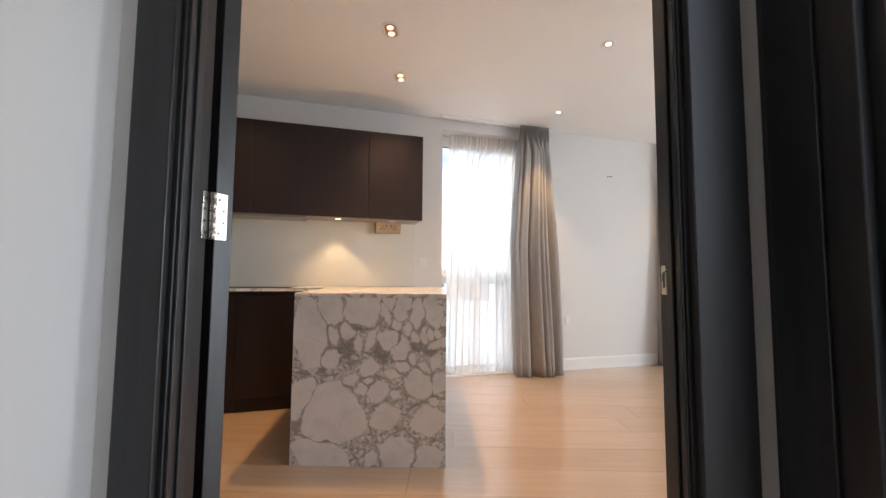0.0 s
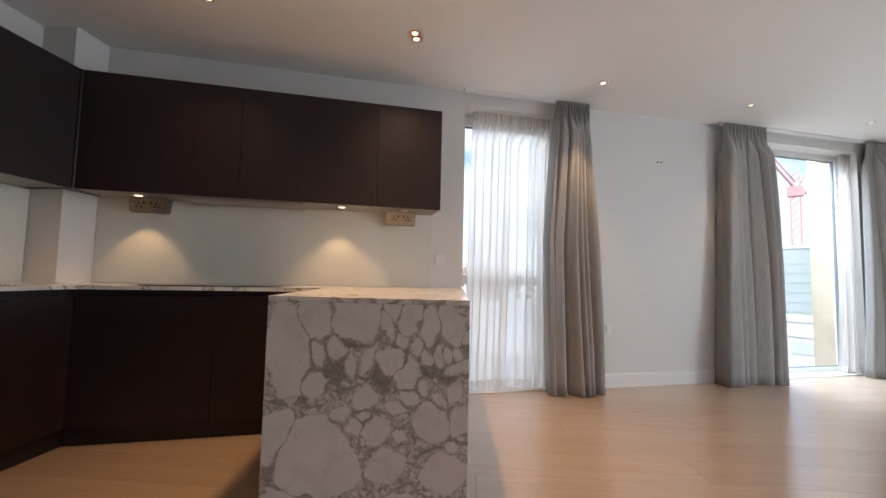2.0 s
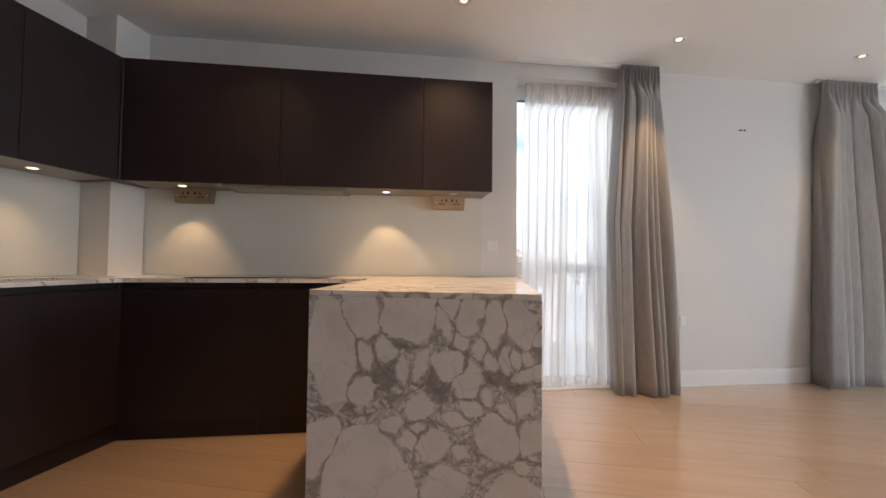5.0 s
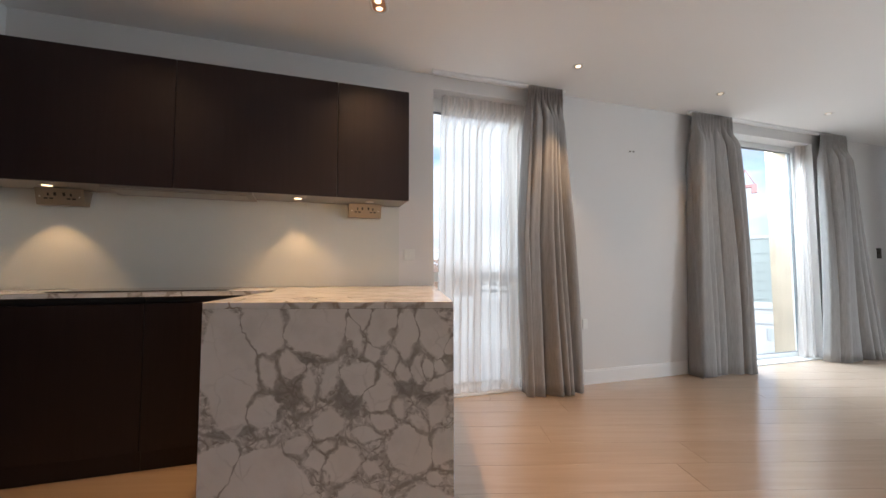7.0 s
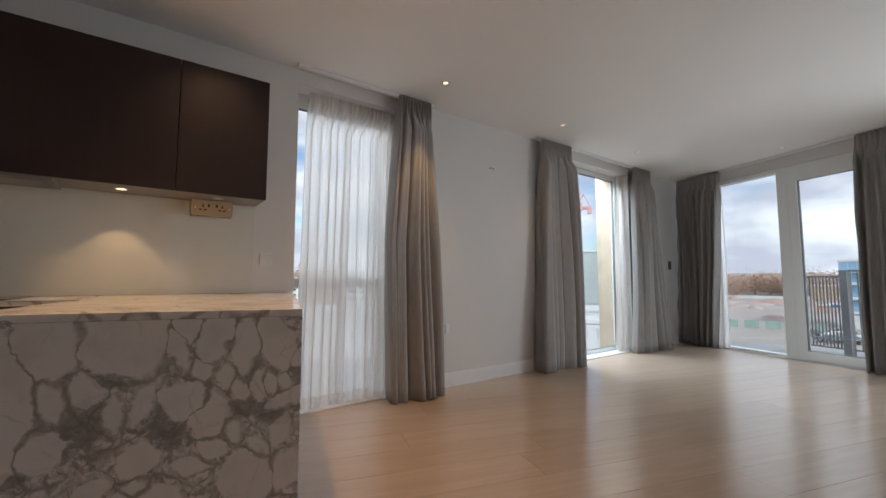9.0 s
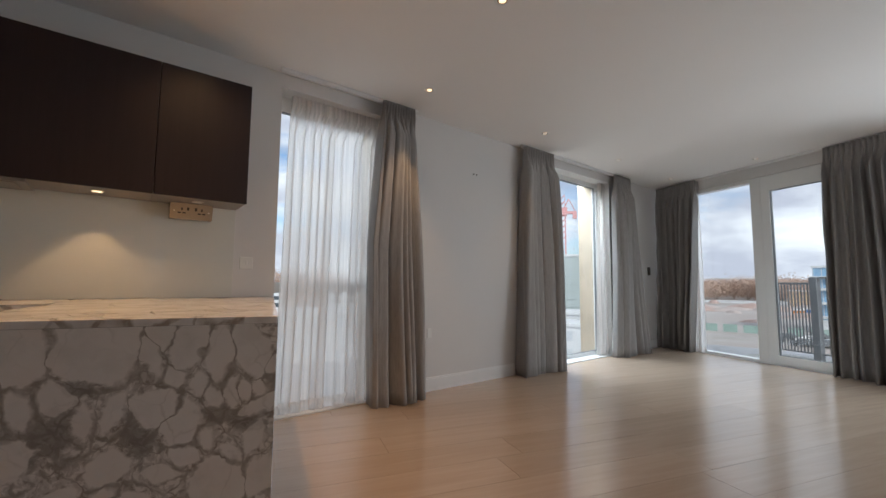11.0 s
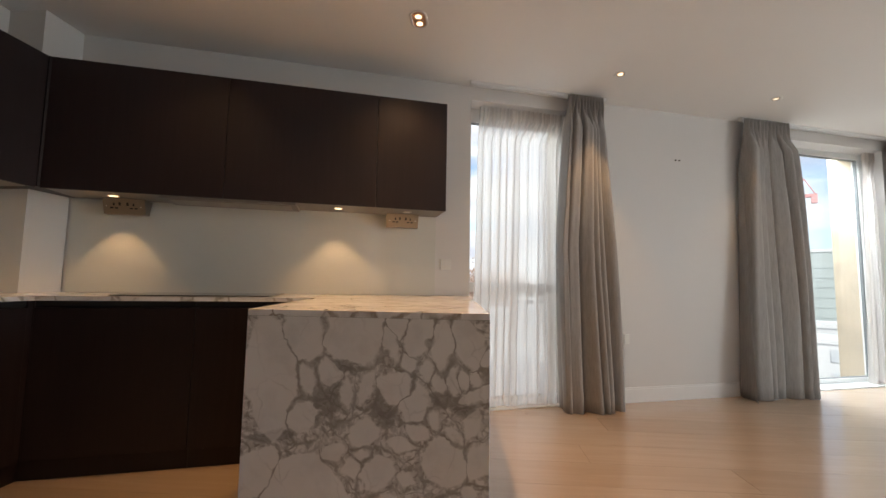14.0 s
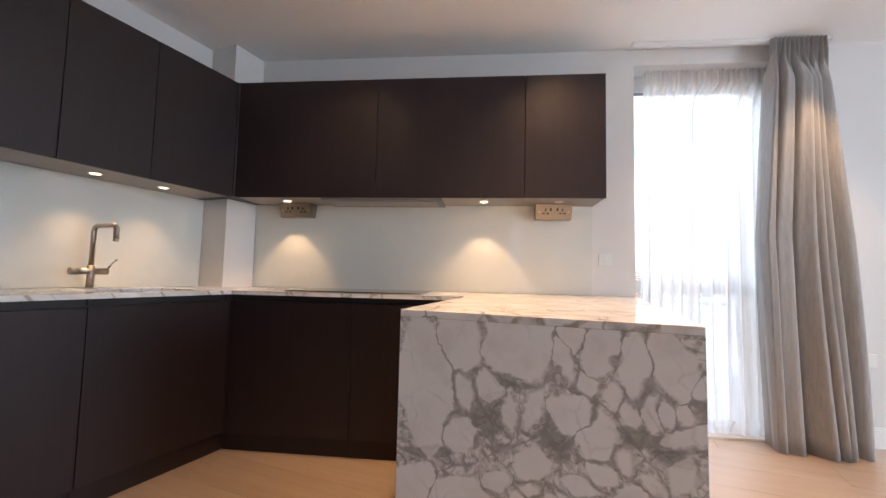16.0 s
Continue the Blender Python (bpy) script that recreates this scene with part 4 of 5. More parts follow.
# worktops
wt = thing("worktop", "white veined marble worktop round the kitchen", "worktop")
bm = bm_new()
lead = 0.50
f_edge = BL + 0.012
prism(bm, [(0.0, 0.0), (0.495, NORTH - 0.0115), (x_on(cu + 0.002, NORTH - 0.0115), NORTH - 0.0115), grid_xy(cu + 0.002, cv - 0.002), grid_xy(WEST + 0.0115, cv - 0.002), grid_xy(WEST + 0.0115, lead), grid_xy(f_edge, lead), (x_on(f_edge, BF - 0.012), BF - 0.012), (-0.62, BF - 0.012), (-0.782, 0.2425)], TOP - WT, TOP, 0.0025)
part("slab", bm, MARBLE, wt)
SK = (-2.70, -0.02, -2.33, 0.46)     # sink cut-out: u from, v from, u to, v to
for u0, v0, u1, v1 in ((WEST + 0.0115, -1.25, SK[0], lead - 0.0005), (SK[2], -1.25, f_edge, lead - 0.0005), (SK[0], -1.25, SK[2], SK[1]), (SK[0], SK[3], SK[2], lead - 0.0005)):
    bm = bm_new()
    box(bm, (u0, v0, TOP - WT), (u1, v1, TOP))
    part("slab", bm, MARBLE, wt).matrix_world = MG
sink = thing("sink", "undermounted brushed steel kitchen sink", "sink", MG)
bm = bm_new()
ring(bm, (SK[1] - 0.012, TOP - 0.20, SK[3] + 0.012, TOP - WT - 0.001), (SK[1], TOP - 0.19, SK[3], TOP - WT - 0.001), SK[0], SK[2], "x")
box(bm, (SK[0] - 0.012, SK[1] - 0.012, TOP - 0.20), (SK[0], SK[3] + 0.012, TOP - WT - 0.001))
box(bm, (SK[2], SK[1] - 0.012, TOP - 0.20), (SK[2] + 0.012, SK[3] + 0.012, TOP - WT - 0.001))
part("bowl", bm, STEEL, sink)
bm = bm_new()
rod(bm, ((SK[0] + SK[2]) / 2, (SK[1] + SK[3]) / 2, TOP - 0.1899), ((SK[0] + SK[2]) / 2, (SK[1] + SK[3]) / 2, TOP - 0.184), 0.04, 24)
part("drain", bm, SATIN, sink)

# tap with a square swan neck and a cross body
tap = thing("tap", "brushed nickel mixer tap with a squared swan neck", "tap", MG @ pose(-2.765, 0.13, TOP))
bm = bm_new()
rod(bm, (0, 0, 0), (0, 0, 0.006), 0.027, 24)
rod(bm, (0, 0, 0.006), (0, 0, 0.125), 0.0175, 20)
part("body", bm, SATIN, tap)
bm = bm_new()
neck = [(0, 0, 0.12), (0, 0, 0.30)]
neck += [(0.035 - 0.035 * math.cos(t), 0, 0.30 + 0.035 * math.sin(t)) for t in (math.pi / 2 * i / 6 for i in range(1, 7))]
neck += [(0.17, 0, 0.335)]
neck += [(0.17 + 0.03 * math.sin(t), 0, 0.305 + 0.03 * math.cos(t)) for t in (math.pi / 2 * i / 6 for i in range(1, 7))]
neck += [(0.20, 0, 0.262)]
sweep(bm, neck, 0.0125, 16)
part("spout", bm, SATIN, tap)
bm = bm_new()
rod(bm, (0.20, 0, 0.264), (0.20, 0, 0.248), 0.0138, 16)
part("nozzle", bm, STEEL, tap)
bm = bm_new()
rod(bm, (0, -0.088, 0.092), (0, 0.078, 0.092), 0.0165, 20)
rod(bm, (0, -0.093, 0.092), (0, -0.055, 0.092), 0.0185, 20)
part("cross_body", bm, SATIN, tap)
bm = bm_new()
rod(bm, (0, 0.070, 0.100), (0.004, 0.118, 0.160), 0.0042, 10)
part("lever", bm, STEEL, tap)

# hob
hob = thing("hob", "black glass induction hob set in the worktop", "hob")
bm = bm_new()
box(bm, (-1.70, 1.29, TOP + 0.0005), (-0.88, 1.80, TOP + 0.006), 0.0015)
part("glass", bm, HOB, hob)
for x, y, r in ((-1.50, 1.43, 0.09), (-1.50, 1.66, 0.075), (-1.08, 1.43, 0.075), (-1.08, 1.66, 0.10)):
    bm = bm_new()
    loop = []
    for q in (r, r + 0.003):
        loop.append([bm.verts.new((x + q * math.cos(a), y + q * math.sin(a), TOP + 0.0063)) for a in (2 * math.pi * k / 40 for k in range(40))])
    for k in range(40):
        bm.faces.new((loop[0][k], loop[1][k], loop[1][(k + 1) % 40], loop[0][(k + 1) % 40]))
    part("zone_mark", bm, SATIN, hob, "thin grey cooking zone ring")


# sockets angled under the wall units
def socket(x):
    s = thing("socket", "angled satin steel double power socket under the cabinet", "socket", pose(x, 1.765, UB - 0.0005), "kitchen sockets")
    bm = bm_new()
    w = 0.118
    pts = [(-0.045, 0.0), (0.072, 0.0), (0.04, -0.098), (-0.012, -0.098)]
    lo = [bm.verts.new((-w, y, z)) for y, z in pts]
    hi = [bm.verts.new((w, y, z)) for y, z in pts]
    bm.faces.new(lo)
    bm.faces.new(hi[::-1])
    for i in range(4):
        bm.faces.new((lo[i], lo[(i + 1) % 4], hi[(i + 1) % 4], hi[i]))
    part("housing", bm, SOCKET_STEEL, s)
    tilt = math.atan2(0.033, 0.098)
    face = Matrix.Translation((0, -0.0285, -0.049)) @ Matrix.Rotation(tilt, 4, "X")
    bm = bm_new()
    box(bm, (-0.108, -0.004, -0.044), (0.108, -0.0008, 0.044), 0.001)
    bm.transform(face)
    plate = part("face_plate", bm, SOCKET_STEEL, s)
    for cx in (-0.055, 0.055):
        for dx, dz, a, b in ((0, 0.013, 0.0045, 0.0085), (-0.013, -0.011, 0.0085, 0.0042), (0.013, -0.011, 0.0085, 0.0042)):
            bm = bm_new()
            box(bm, (cx + dx - a, -0.0055, dz - b), (cx + dx + a, -0.0042, dz + b))
            bm.transform(face)
            part("pin_hole", bm, BLACK, plate, "black pin hole")
        bm = bm_new()
        sx = cx + (0.033 if cx < 0 else -0.033)
        box(bm, (sx - 0.006, -0.0075, 0.006), (sx + 0.006, -0.0042, 0.026), 0.001)
        bm.transform(face)
        part("rocker", bm, BLACK, plate, "black rocker switch")
    for cx in (-0.096, 0.096):
        bm = bm_new()
        rod(bm, (cx, -0.0042, 0), (cx, -0.006, 0), 0.004, 10)
        bm.transform(face)
        part("screw", bm, PLASTIC, plate)
    return s


socket(-1.868)
socket(-0.062)


def wall_plate(name, label, x, z, w, h, material, rocker, m=None):
    p = thing(name, label, "switch" if rocker else "outlet", m or pose(x, NORTH - 0.0005, z))
    bm = bm_new()
    box(bm, (-w / 2, -0.009, -h / 2), (w / 2, 0, h / 2), 0.002)
    part("plate", bm, material, p)
    if rocker:
        bm = bm_new()
        box(bm, (-0.008, -0.013, -0.014), (0.008, -0.0092, 0.014), 0.001)
        part("rocker", bm, material, p)
    return p


wall_plate("switch_plate", "white plastic switch plate beside the splashback", 0.30, 1.142, 0.086, 0.086, PLASTIC, True)
BRONZE = plain("bronze_plate", (0.10, 0.085, 0.065), 0.4, 0.8)
wall_plate("switch_plate", "dark bronze switch plate near the corner", 6.36, 1.235, 0.085, 0.13, BRONZE, True)
# cable outlet left on the wall
def fixing(x, z, spots, label):
    hook = thing("wall_fixing", label, "wall fixing", pose(x, NORTH - 0.0005, z), "wall fixings")
    for dx, dz in spots:
        bm = bm_new()
        rod(bm, (dx, 0, dz), (dx, -0.012, dz), 0.007, 10, 0.005)
        part("screw", bm, BRONZE, hook)


fixing(2.52, 2.175, ((-0.022, 0), (0.018, 0)), "two small bare metal screw fixings in the wall")
wall_plate("outlet_plate", "small white plastic outlet plate low on the wall", 1.93, 0.535, 0.05, 0.085, PLASTIC, False)

# ---------------------------------------------------------------- downlights


def downlight(x, y, lit=LAMP):
    t = thing("downlight", "small round white recessed ceiling downlight", "downlight", pose(x, y, CEIL), "ceiling downlights")
    bm = bm_new()
    n = 28
    rings = []
    for r, z in ((0.046, -0.0008), (0.044, -0.004), (0.034, -0.0045), (0.031, -0.0015)):
        rings.append([bm.verts.new((r * math.cos(a), r * math.sin(a), z)) for a in (2 * math.pi * i / n for i in range(n))])
    for a, b in zip(rings, rings[1:]):
        for i in range(n):
            bm.faces.new((a[i], a[(i + 1) % n], b[(i + 1) % n], b[i])).smooth = True
    part("trim", bm, TRIM, t)
    bm = bm_new()
    rod(bm, (0, 0, -0.0014), (0, 0, -0.0006), 0.031, 28)
    part("baffle", bm, SATIN, t)
    bm = bm_new()
    rod(bm, (0, 0, -0.003), (0, 0, -0.0015), 0.021, 24)
    part("lens", bm, lit, t, "glowing warm lens")
    return t


for x, y in ((1.55, 1.36), (3.10, 1.37), (5.89, 0.23), (6.11, 1.35), (4.61, 1.365), (-1.346, 1.066), (1.237, 0.22)):
    downlight(x, y, LAMP if x < 2.5 else LAMP_DIM)


def capsule(bm, half, r, z, n=12):
    """A ring of vertices round a stadium shape along local y."""
    pts = [(r * math.cos(a), half + r * math.sin(a)) for a in (math.pi * i / n for i in range(n + 1))]
    pts += [(r * math.cos(a), -half + r * math.sin(a)) for a in (math.pi + math.pi * i / n for i in range(n + 1))]
    return [bm.verts.new((x, y, z)) for x, y in pts]


# bronze lightened to peach: the lenses' glow on the recess is painted in
BRONZE_IN = plain("glow_tinted_bronze", (0.72, 0.44, 0.27), 0.45, 0.15, vary=0.1)


def twin_downlight(x, y):
    t = thing("twin_downlight", "oblong recessed twin ceiling downlight with bronze interior", "downlight", pose(x, y, CEIL, 0, 0, GRID), "twin downlights")
    bm = bm_new()
    rings = [capsule(bm, 0.034, r, z) for r, z in ((0.056, -0.0008), (0.053, -0.004), (0.044, -0.0045), (0.040, -0.0012))]
    for a, c in zip(rings, rings[1:]):
        for i in range(len(a)):
            k = (i + 1) % len(a)
            bm.faces.new((a[i], a[k], c[k], c[i])).smooth = True
    part("trim", bm, TRIM, t)
    bm = bm_new()
    bm.faces.new(capsule(bm, 0.034, 0.0405, -0.0011))
    part("recess", bm, BRONZE_IN, t, "bronze recess with the lamp glow in its colour")
    for dy in (-0.034, 0.034):
        bm = bm_new()
        rod(bm, (0, dy, -0.004), (0, dy, -0.0014), 0.030, 24)
        lamp = part("lamp_ring", bm, BRONZE_IN, t)
        bm = bm_new()
        rod(bm, (0, dy, -0.0055), (0, dy, -0.0041), 0.020, 24)
        part("lens", bm, LAMP, lamp, "glowing warm lens")
    return t


twin_downlight(-0.074, 1.115)
twin_downlight(-0.25, 0.502)
# unseen third twin, added to the row to brighten the stone end panel
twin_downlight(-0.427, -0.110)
# the last entry is the fill from the added twin
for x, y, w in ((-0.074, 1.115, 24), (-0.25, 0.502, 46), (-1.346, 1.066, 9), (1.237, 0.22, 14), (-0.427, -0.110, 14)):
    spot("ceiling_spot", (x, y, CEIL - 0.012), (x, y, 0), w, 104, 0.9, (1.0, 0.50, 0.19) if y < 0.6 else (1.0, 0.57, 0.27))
for x, y, w in ((1.55, 1.36, 24), (3.10, 1.37, 7)):
    spot("ceiling_spot", (x, y, CEIL - 0.012), (x, y + 0.12, 0), w, 66, 0.6)

# ---------------------------------------------------------------- balcony
BU = 7.20
slab = bm_new()
box(slab, (EAST + 0.345, -1.6, -0.30), (BU + 0.20, 2.98, -0.06))
solid("balcony_floor", slab, plain("concrete_paving", (0.22, 0.22, 0.215), 0.85, vary=0.12, bump=0.3), "grey paved balcony floor", "balcony", kind="structure", m=MG)


def railing(v0, v1, u, step, top, post, label):
    r = thing("railing", label, "railing", MG, "balcony railings")
    bm = bm_new()
    box(bm, (u - 0.025, v0, top - 0.03), (u + 0.025, v1, top))
    part("top_rail", bm, RAIL, r)
    bm = bm_new()
    box(bm, (u - 0.02, v0, 0.03), (u + 0.02, v1, 0.05))
    part("bottom_rail", bm, RAIL, r)
    v = v0 + step
    while v < v1 - 0.02:
        bm = bm_new()
        box(bm, (u - 0.008, v - 0.007, 0.05), (u + 0.008, v + 0.007, top - 0.03))
        part("baluster", bm, RAIL, r)
        v += step
    bm = bm_new()
    box(bm, (u - 0.05, post - 0.045, -0.06), (u + 0.05, post + 0.045, top - 0.002))
    part("post", bm, RAIL, r)
    return r


railing(-0.6, 2.21, BU, 0.17, 1.145, 2.26, "grey metal balcony railing with upright bars")
railing(2.31, 2.90, BU, 0.042, 1.065, 2.945, "grey metal balcony railing with close-set bars")

# ---------------------------------------------------------------- outside
GROUND = -10.0
ASPHALT = plain("yard_asphalt", (0.30, 0.31, 0.33), 0.9, vary=0.35, scale=0.05, grain=1.2, bump=0.1)


def ground_material():
    n = Nodes("far_ground")
    vec = n.coords()
    a = n.noise(vec, 0.012, 5, 0.6)
    b = n.noise(vec, 0.09, 4)
    col = n.ramp(a, [(0.35, (0.30, 0.23, 0.20)), (0.5, (0.38, 0.35, 0.33)), (0.62, (0.25, 0.21, 0.18)), (0.75, (0.40, 0.36, 0.34))])
    return n.set(Base_Color=n.mix(n.maths("MULTIPLY", b, 0.5), col, (0.32, 0.31, 0.30)), Roughness=0.95)


bm = bm_new()
box(bm, (-3000, -3000, GROUND - 1), (3000, 3000, GROUND))
solid("ground", bm, ground_material(), "brown and grey open ground reaching the horizon", "ground", kind="structure")
PALE = plain("pale_cladding", (0.62, 0.63, 0.64), 0.7, vary=0.08, scale=0.3, grain=3)
GREEN_GREY = plain("grey_green_cladding", (0.40, 0.45, 0.445), 0.6, vary=0.08, scale=0.2, grain=2)
BLUEGLASS = plain("blue_facade", (0.22, 0.38, 0.55), 0.35, vary=0.2, scale=0.3, grain=2)
# crane red washed towards pink: the haze of distance is in the colour
REDSTEEL = plain("hazed_crane_steel", (0.66, 0.34, 0.34), 0.6, vary=0.1)
BRICKY = plain("far_brick", (0.36, 0.27, 0.24), 0.85, vary=0.2, scale=0.3, grain=2)
DARKGLASS = plain("far_window_glass", (0.06, 0.075, 0.09), 0.2, vary=0.2, bump=0.0)
# bark and twigs lightened, aerial haze mixed into both browns
TREE_WOOD = plain("hazed_bark", (0.34, 0.26, 0.22), 0.9, vary=0.2)
LEAF = plain("hazed_twigs", (0.47, 0.34, 0.27), 0.95, vary=0.3, scale=2.0, grain=20)
EARTH = plain("grey_earth", (0.36, 0.31, 0.29), 0.95, vary=0.2, scale=0.3, grain=2)
# panes and hoarding paled in colour for haze and low far contrast
HAZED_PANE = plain("hazed_pane_glass", (0.52, 0.55, 0.58), 0.3, vary=0.1, bump=0.0)
GREEN_NET = plain("hazed_green_hoarding", (0.30, 0.40, 0.36), 0.8, vary=0.2, scale=1.0)
ORANGE = plain("orange_paint", (0.60, 0.24, 0.06), 0.6)
TAN = plain("tan_sheeting", (0.50, 0.37, 0.24), 0.8, vary=0.2, scale=0.5)
BLUE = plain("blue_paint", (0.08, 0.18, 0.42), 0.6)


def far(az, dist):
    """World x and y at an angle clockwise from +y, seen from the living room."""
    a = radians(az)
    return (-0.4 + dist * math.sin(a), -1.3 + dist * math.cos(a))


def block(az, dist, width, depth, z0, z1, material, label, floors=0, bays=0, turn=0.0, name="building", panes=None):
    x, y = far(az, dist)
    m = pose(x, y, 0, 0, 0, -az + turn)
    h = thing(name, label, "building", m, "far buildings")
    bm = bm_new()
    box(bm, (-width / 2, 0, z0), (width / 2, depth, z1))
    part("wall", bm, material, h)
    bm = bm_new()
    box(bm, (-width / 2 - 0.2, -0.2, z1 + 0.001), (width / 2 + 0.2, depth + 0.2, z1 + 0.5))
    part("roof", bm, PALE, h)
    if floors:
        fh, bw = (z1 - z0) / floors, width / bays
        me = None
        for i in range(floors):
            for j in range(bays):
                if me is None:
                    bm = bm_new()
                    box(bm, (-bw * 0.3, -0.12, -fh * 0.27), (bw * 0.3, -0.01, fh * 0.27))
                    me = mesh_of("window", bm, panes or DARKGLASS)
                w = new("window", me)
                w.parent = h
                w.location = (-width / 2 + (j + 0.5) * bw, 0, z0 + (i + 0.5) * fh)
    return h


# seen past the second window
shed = block(55, 90, 23, 25, GROUND, 7.0, GREEN_GREY, "long grey-green clad warehouse with thin horizontal seams", name="warehouse")
for i in range(9):
    bm = bm_new()
    box(bm, (-11.4, -0.10, GROUND + 1.6 + i * 1.6), (11.4, -0.01, GROUND + 1.70 + i * 1.6))
    part("seam", bm, GREEN_GREY, shed)
block(57.5, 62, 9, 7, GROUND, -5.0, PALE, "low white flat-roofed building", 2, 3, panes=HAZED_PANE)
block(53.5, 72, 10, 8, GROUND, -4.0, PALE, "white flat-roofed annex below the window", 2, 4, panes=HAZED_PANE)
# past the first window
block(19, 60, 34, 10, GROUND, -3.4, PALE, "white apartment building across the street", 3, 8, panes=HAZED_PANE)
block(28, 130, 24, 12, GROUND, -1.0, PALE, "pale rendered apartment building far off", 4, 6, 8)
block(9, 150, 40, 12, GROUND, -0.5, PALE, "pale brick apartment building far off", 4, 9, -5)
# past the glazed corner
site = block(82.6, 135, 11, 12, GROUND, 5.6, BLUEGLASS, "blue glazed building under construction with white floor slabs", name="building")
for z in (3.3, 0.4, -3.0, -6.3):
    bm = bm_new()
    box(bm, (-5.9, -0.9, z - 0.28), (5.9, -0.001, z + 0.28))
    part("floor_slab", bm, PALE, site)
for i in range(8):
    bm = bm_new()
    box(bm, (-5.45 + i * 1.53, -0.12, GROUND), (-5.30 + i * 1.53, -0.002, 5.5))
    part("mullion", bm, HAZED_PANE, site)
bm = bm_new()
box(bm, (-6.2, -1.2, GROUND), (6.2, -0.91, -6.9))
part("base_wall", bm, PALE, site)
block(79.2, 300, 11, 8, GROUND, -1.6, TAN, "tan sheeted building shell on the site", 3, 4, panes=BRICKY)
block(79.0, 205, 3.4, 2.4, GROUND, -8.0, ORANGE, "orange steel shipping container on the site", name="container")
block(80.0, 214, 5.2, 2.4, GROUND, -7.9, BLUE, "blue steel shipping container on the site", name="container")
block(74, 330, 150, 3, GROUND, -8.9, PALE, "long low pale site wall", name="wall")
block(66, 560, 60, 16, GROUND, 6, BRICKY, "far brown brick apartment blocks", 5, 12, panes=HAZED_PANE)
block(73.5, 600, 46, 16, GROUND, 10, PALE, "far pale rendered apartment blocks", 5, 10, panes=HAZED_PANE)
block(90, 560, 60, 16, GROUND, 5, BRICKY, "far brick blocks near the horizon", 4, 12, panes=HAZED_PANE)

bm = bm_new()
gx, gy = far(78, 58)
box(bm, (-70, -34, GROUND + 0.001), (70, 34, GROUND + 0.05))
solid("road", bm, ASPHALT, "grey wet car park and road", "road", kind="structure", m=pose(gx, gy, 0, 0, 0, -78))
hoard = thing("site_fence", "green site hoarding along the road", "fence", pose(*far(78, 121), 0, 0, 0, -78))
for i in range(34):
    bm = bm_new()
    box(bm, (-68 + i * 4.0, 0, GROUND), (-65.2 + i * 4.0, 0.12, GROUND + 1.8))
    part("panel", bm, GREEN_NET, hoard)
# heaps of earth and rubble on the open site
rnd = random.Random(31)
for k in range(64):
    bm = bm_new()
    w, d, hgt = rnd.uniform(3, 15), rnd.uniform(2, 7), rnd.uniform(0.7, 2.6)
    n = 14
    rim = [bm.verts.new((w * rnd.uniform(0.8, 1.1) * math.cos(a), d * rnd.uniform(0.8, 1.1) * math.sin(a), 0)) for a in (2 * math.pi * i / n for i in range(n))]
    mid = [bm.verts.new((v.co.x * 0.55, v.co.y * 0.55, hgt * rnd.uniform(0.6, 0.9))) for v in rim]
    tip = bm.verts.new((0, 0, hgt))
    for i in range(n):
        m2 = (i + 1) % n
        bm.faces.new((rim[i], rim[m2], mid[m2], mid[i]))
        bm.faces.new((mid[i], mid[m2], tip))
    x, y = far(rnd.uniform(62, 96), rnd.uniform(150, 320))
    solid("earth_heap", bm, BRICKY if k % 3 else EARTH, "brown heap of earth and rubble on the site", "earth heap", "earth heaps", m=pose(x, y, GROUND - 0.02, 0, 0, rnd.uniform(-20, 20) - 78))

# tower crane
cx, cy = far(54.5, 140)
crane = thing("tower_crane", "red lattice tower crane on a distant building site", "crane", pose(cx, cy, 0, 0, 0, -52))
bm = bm_new()
for sx in (-1, 1):
    for sy in (-1, 1):
        box(bm, (sx - 0.16, sy - 0.16, GROUND), (sx + 0.16, sy + 0.16, 24))
for i in range(20):
    z = GROUND + 1 + i * 2
    for sx in (-1, 1):
        rod(bm, (sx, -1, z), (sx, 1, z + 2), 0.09, 6)
        rod(bm, (-1, sx, z), (1, sx, z + 2), 0.09, 6)
part("mast", bm, REDSTEEL, crane)
bm = bm_new()
box(bm, (-1.6, -1.6, 24.01), (1.6, 1.6, 26.5))
part("cab", bm, REDSTEEL, crane)
bm = bm_new()
for o in (-0.7, 0.7):
    rod(bm, (0, o, 26), (-15, o, 52), 0.22, 6)
rod(bm, (0, 0, 28), (-15, 0, 53.5), 0.22, 6)
for i in range(12):
    a, b = i / 12, (i + 1) / 12
    rod(bm, (-15 * a, -0.7, 26 + 26 * a), (-15 * b, 0.7, 26 + 26 * b), 0.1, 6)
part("jib", bm, REDSTEEL, crane)
bm = bm_new()
box(bm, (1.62, -1.0, 24.6), (4.6, 1.0, 25.3))
box(bm, (3.4, -1.0, 23.0), (4.6, 1.0, 24.59))
rod(bm, (0.6, 0, 26.4), (2.2, 0, 29.6), 0.2, 6)
rod(bm, (2.2, 0, 29.6), (4.3, 0, 25.2), 0.12, 6)
part("counter_jib", bm, REDSTEEL, crane)


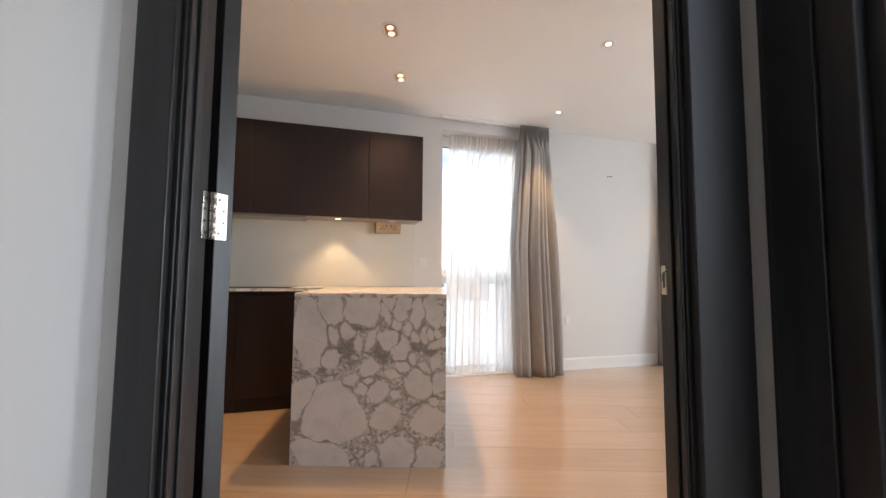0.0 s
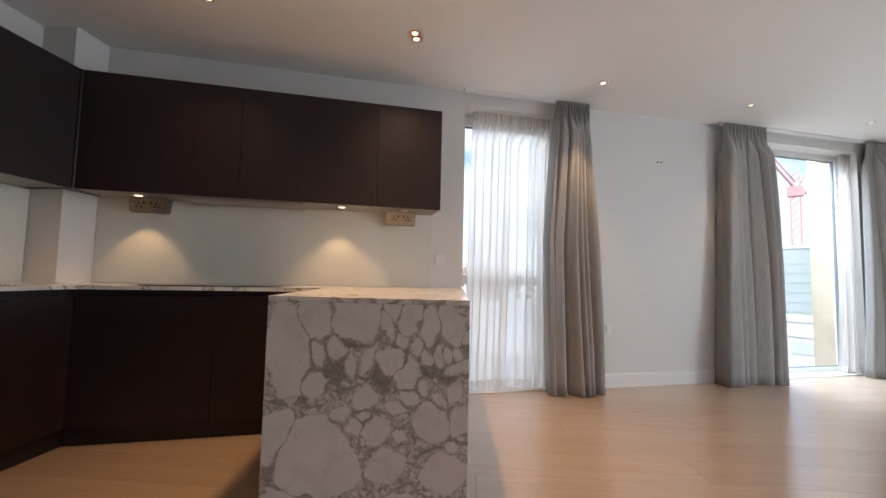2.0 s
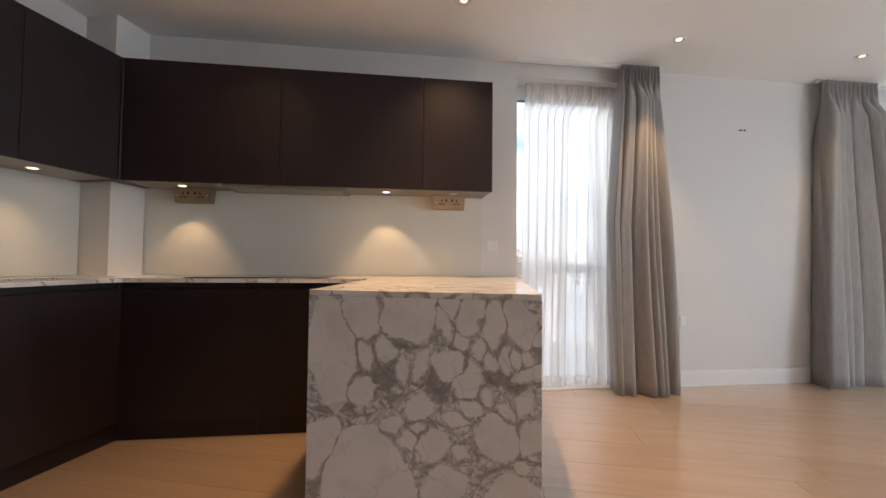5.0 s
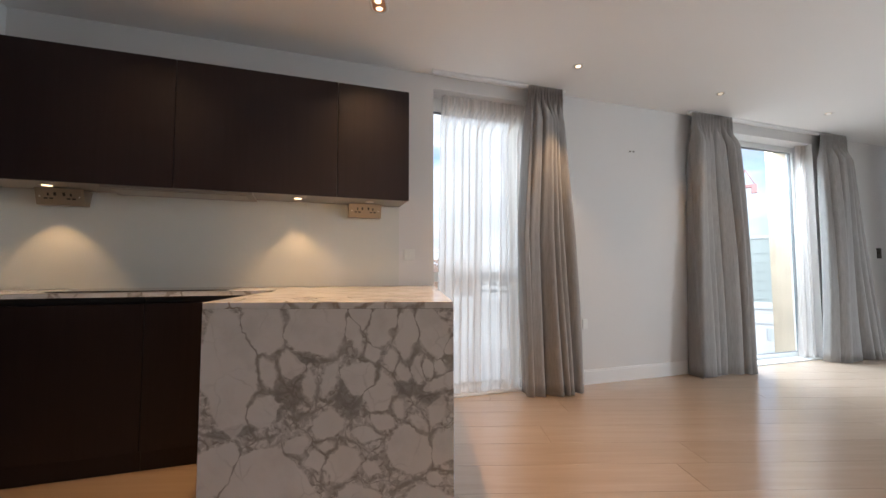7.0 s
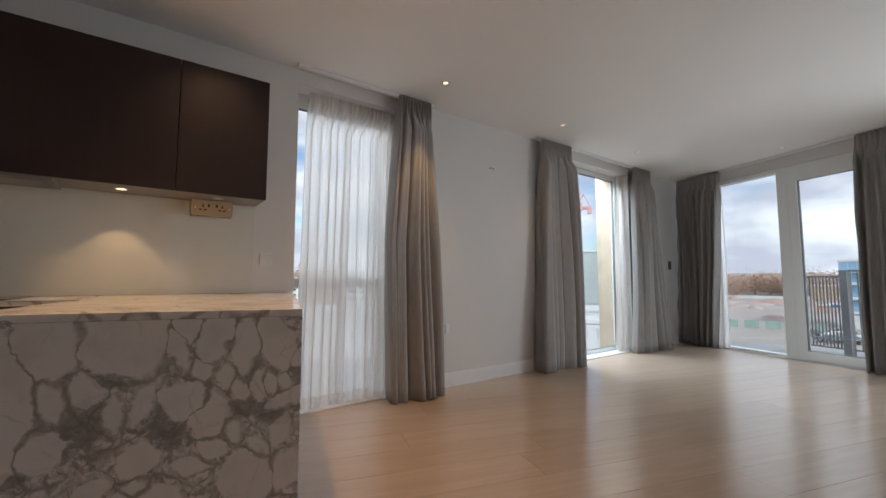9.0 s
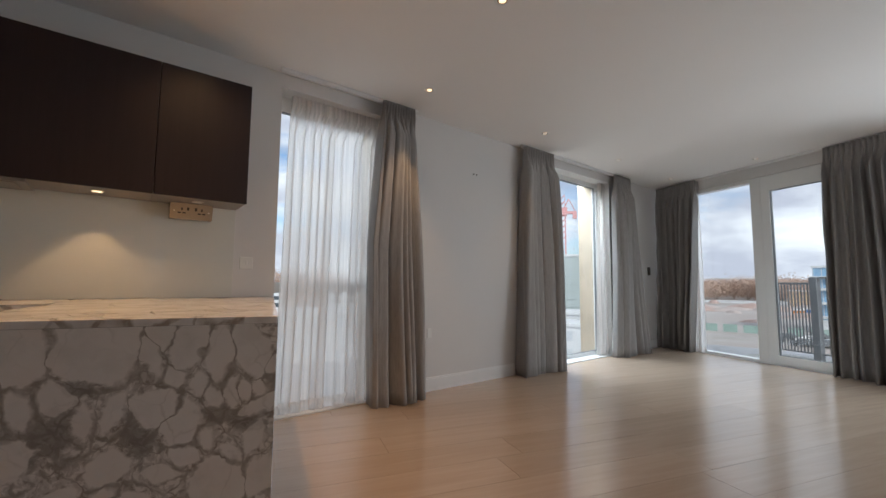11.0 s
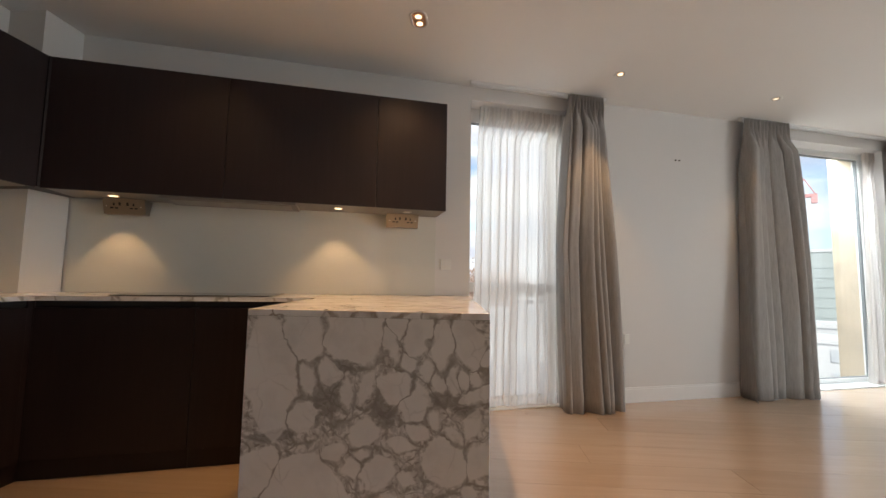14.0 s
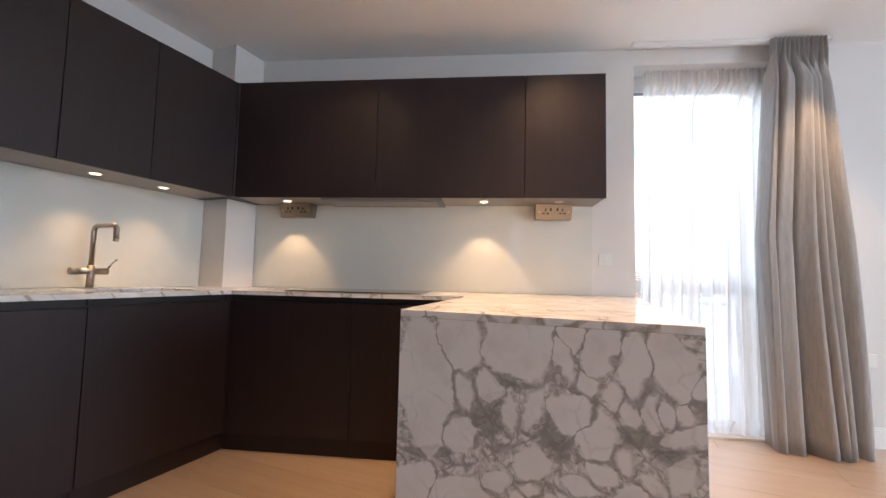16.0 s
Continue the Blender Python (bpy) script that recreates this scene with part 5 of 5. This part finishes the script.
def tree(x, y, h, seed):
    rnd = random.Random(seed)
    t = thing("tree", "bare brown winter tree in the distance", "tree", pose(x, y, GROUND), "distant trees")
    bm = bm_new()
    rod(bm, (0, 0, 0), (0.2, 0, h * 0.55), 0.35, 7, 0.16)
    tips = []
    for k in range(7):
        a = 2 * math.pi * k / 7 + rnd.uniform(-0.3, 0.3)
        z = h * rnd.uniform(0.3, 0.55)
        tip = (h * 0.28 * math.cos(a), h * 0.28 * math.sin(a), z + h * rnd.uniform(0.2, 0.42))
        rod(bm, (0.1, 0, z), tip, 0.14, 5, 0.04)
        tips.append(tip)
    part("trunk", bm, TREE_WOOD, t)
    bm = bm_new()
    for k in range(760):
        tip = rnd.choice(tips)
        p = Vector((tip[0] + rnd.gauss(0, h * 0.12), tip[1] + rnd.gauss(0, h * 0.12), max(0.6, tip[2] * rnd.uniform(0.25, 1.0) + rnd.gauss(0, h * 0.08))))
        d = Vector([rnd.gauss(0, 1) for _ in range(3)]).normalized() * rnd.uniform(0.6, 1.8)
        s = d.orthogonal().normalized() * rnd.uniform(0.2, 0.8)
        vs = [bm.verts.new(q) for q in (p - d, p + s, p + d)]
        bm.faces.new(vs)
    part("crown", bm, LEAF, t)
    return t


first = [tree(0, 0, 17.0 + 2.2 * i, 100 + i) for i in range(4)]
rnd = random.Random(9)
spots = [(rnd.uniform(62, 98), rnd.uniform(380, 560)) for _ in range(210)] + [(rnd.uniform(2, 32), rnd.uniform(170, 260)) for _ in range(24)]
for k, (az, d) in enumerate(spots):
    x, y = far(az, d)
    m = pose(x, y, GROUND, 0, 0, rnd.uniform(0, 360))
    if k < 4:
        first[k].matrix_world = m
    else:
        copy_thing(first[k % 4], m)

# parked cars in the yard
CARPAINT = [plain("car_paint_white", (0.65, 0.65, 0.65), 0.25, vary=0.03), plain("car_paint_red", (0.35, 0.04, 0.04), 0.25, vary=0.03), plain("car_paint_grey", (0.18, 0.19, 0.20), 0.25, vary=0.03)]


def car(x, y, rz, paint, label):
    c = thing("car", label, "car", pose(x, y, GROUND + 0.05, 0, 0, rz), "parked cars")
    bm = bm_new()
    prof = [(-2.1, 0.35), (2.1, 0.35), (2.15, 0.75), (1.2, 0.95), (0.6, 1.42), (-1.2, 1.42), (-1.9, 0.98), (-2.15, 0.9)]
    lo = [bm.verts.new((a, -0.85, b)) for a, b in prof]
    hi = [bm.verts.new((a, 0.85, b)) for a, b in prof]
    bm.faces.new(lo)
    bm.faces.new(hi[::-1])
    for i in range(len(prof)):
        j = (i + 1) % len(prof)
        bm.faces.new((lo[i], lo[j], hi[j], hi[i]))
    part("body", bm, paint, c)
    for sx in (-1.3, 1.3):
        for sy in (-0.8, 0.8):
            bm = bm_new()
            rod(bm, (sx, sy - 0.1, 0.32), (sx, sy + 0.1, 0.32), 0.32, 14)
            part("wheel", bm, RUBBER, c)
    return c


rnd = random.Random(4)
for i in range(14):
    az, d = rnd.uniform(77, 92), rnd.uniform(100, 117)
    x, y = far(az, d)
    k = rnd.choice((0, 2))
    car(x, y, rnd.choice((10, 100)), CARPAINT[k], "parked %s car in the yard below" % ("white", "red", "grey")[k])
for az, d, k in ((57, 46, 1), (54.5, 48, 0), (59, 50, 1)):
    x, y = far(az, d)
    car(x, y, 30, CARPAINT[k], "parked %s car beside the low building" % ("white", "red", "grey")[k])

# ---------------------------------------------------------------- floor boards


def clip(poly, y_max):
    """Keeps the part of a grid polygon whose world y is below y_max."""
    out = []
    for i, a in enumerate(poly):
        b = poly[(i + 1) % len(poly)]
        ya, yb = grid_xy(*a)[1] - y_max, grid_xy(*b)[1] - y_max
        if ya <= 0:
            out.append(a)
        if (ya < 0 < yb) or (yb < 0 < ya):
            t = ya / (ya - yb)
            out.append((a[0] + (b[0] - a[0]) * t, a[1] + (b[1] - a[1]) * t))
    return out


def board(u0, u1, v0, v1, y_max=NORTH + 0.16):
    poly = clip([(u0, v0), (u1, v0), (u1, v1), (u0, v1)], y_max)
    if len(poly) < 3:
        return
    bm = bm_new()
    k = len(poly)
    mu, mv = sum(p[0] for p in poly) / k, sum(p[1] for p in poly) / k
    top = [bm.verts.new((u - mu, v - mv, 0.0)) for u, v in poly]
    low = [bm.verts.new((u - mu, v - mv, -0.02)) for u, v in poly]
    bm.faces.new(top)
    bm.faces.new(low[::-1])
    for i in range(k):
        bm.faces.new((low[i], low[(i + 1) % k], top[(i + 1) % k], top[i]))
    ob = new("plank", mesh_of("plank", bm, OAK))
    ob.parent = FLOOR
    ob.matrix_world = MG @ pose(mu, mv, 0)


rnd = random.Random(17)
PW, GAP = 0.27, 0.0008
v = 0.545 - 7 * PW
while v < 3.9:
    u = WEST - 0.05 - rnd.uniform(0.0, 2.1)
    while u < EAST + 0.05:
        u2 = u + 2.2
        a, b = max(u, WEST - 0.05), min(u2, EAST + 0.06)
        if b - a > 0.05:
            board(a + GAP, b - GAP, max(v, SOUTH - 0.02) + GAP, v + PW - GAP)
        u = u2
    v += PW
v = SOUTH - 0.02
while v > -4.2:
    board(HL - 0.02, HR + 0.02, max(v - PW, -4.2) + GAP, v - GAP)
    v -= PW
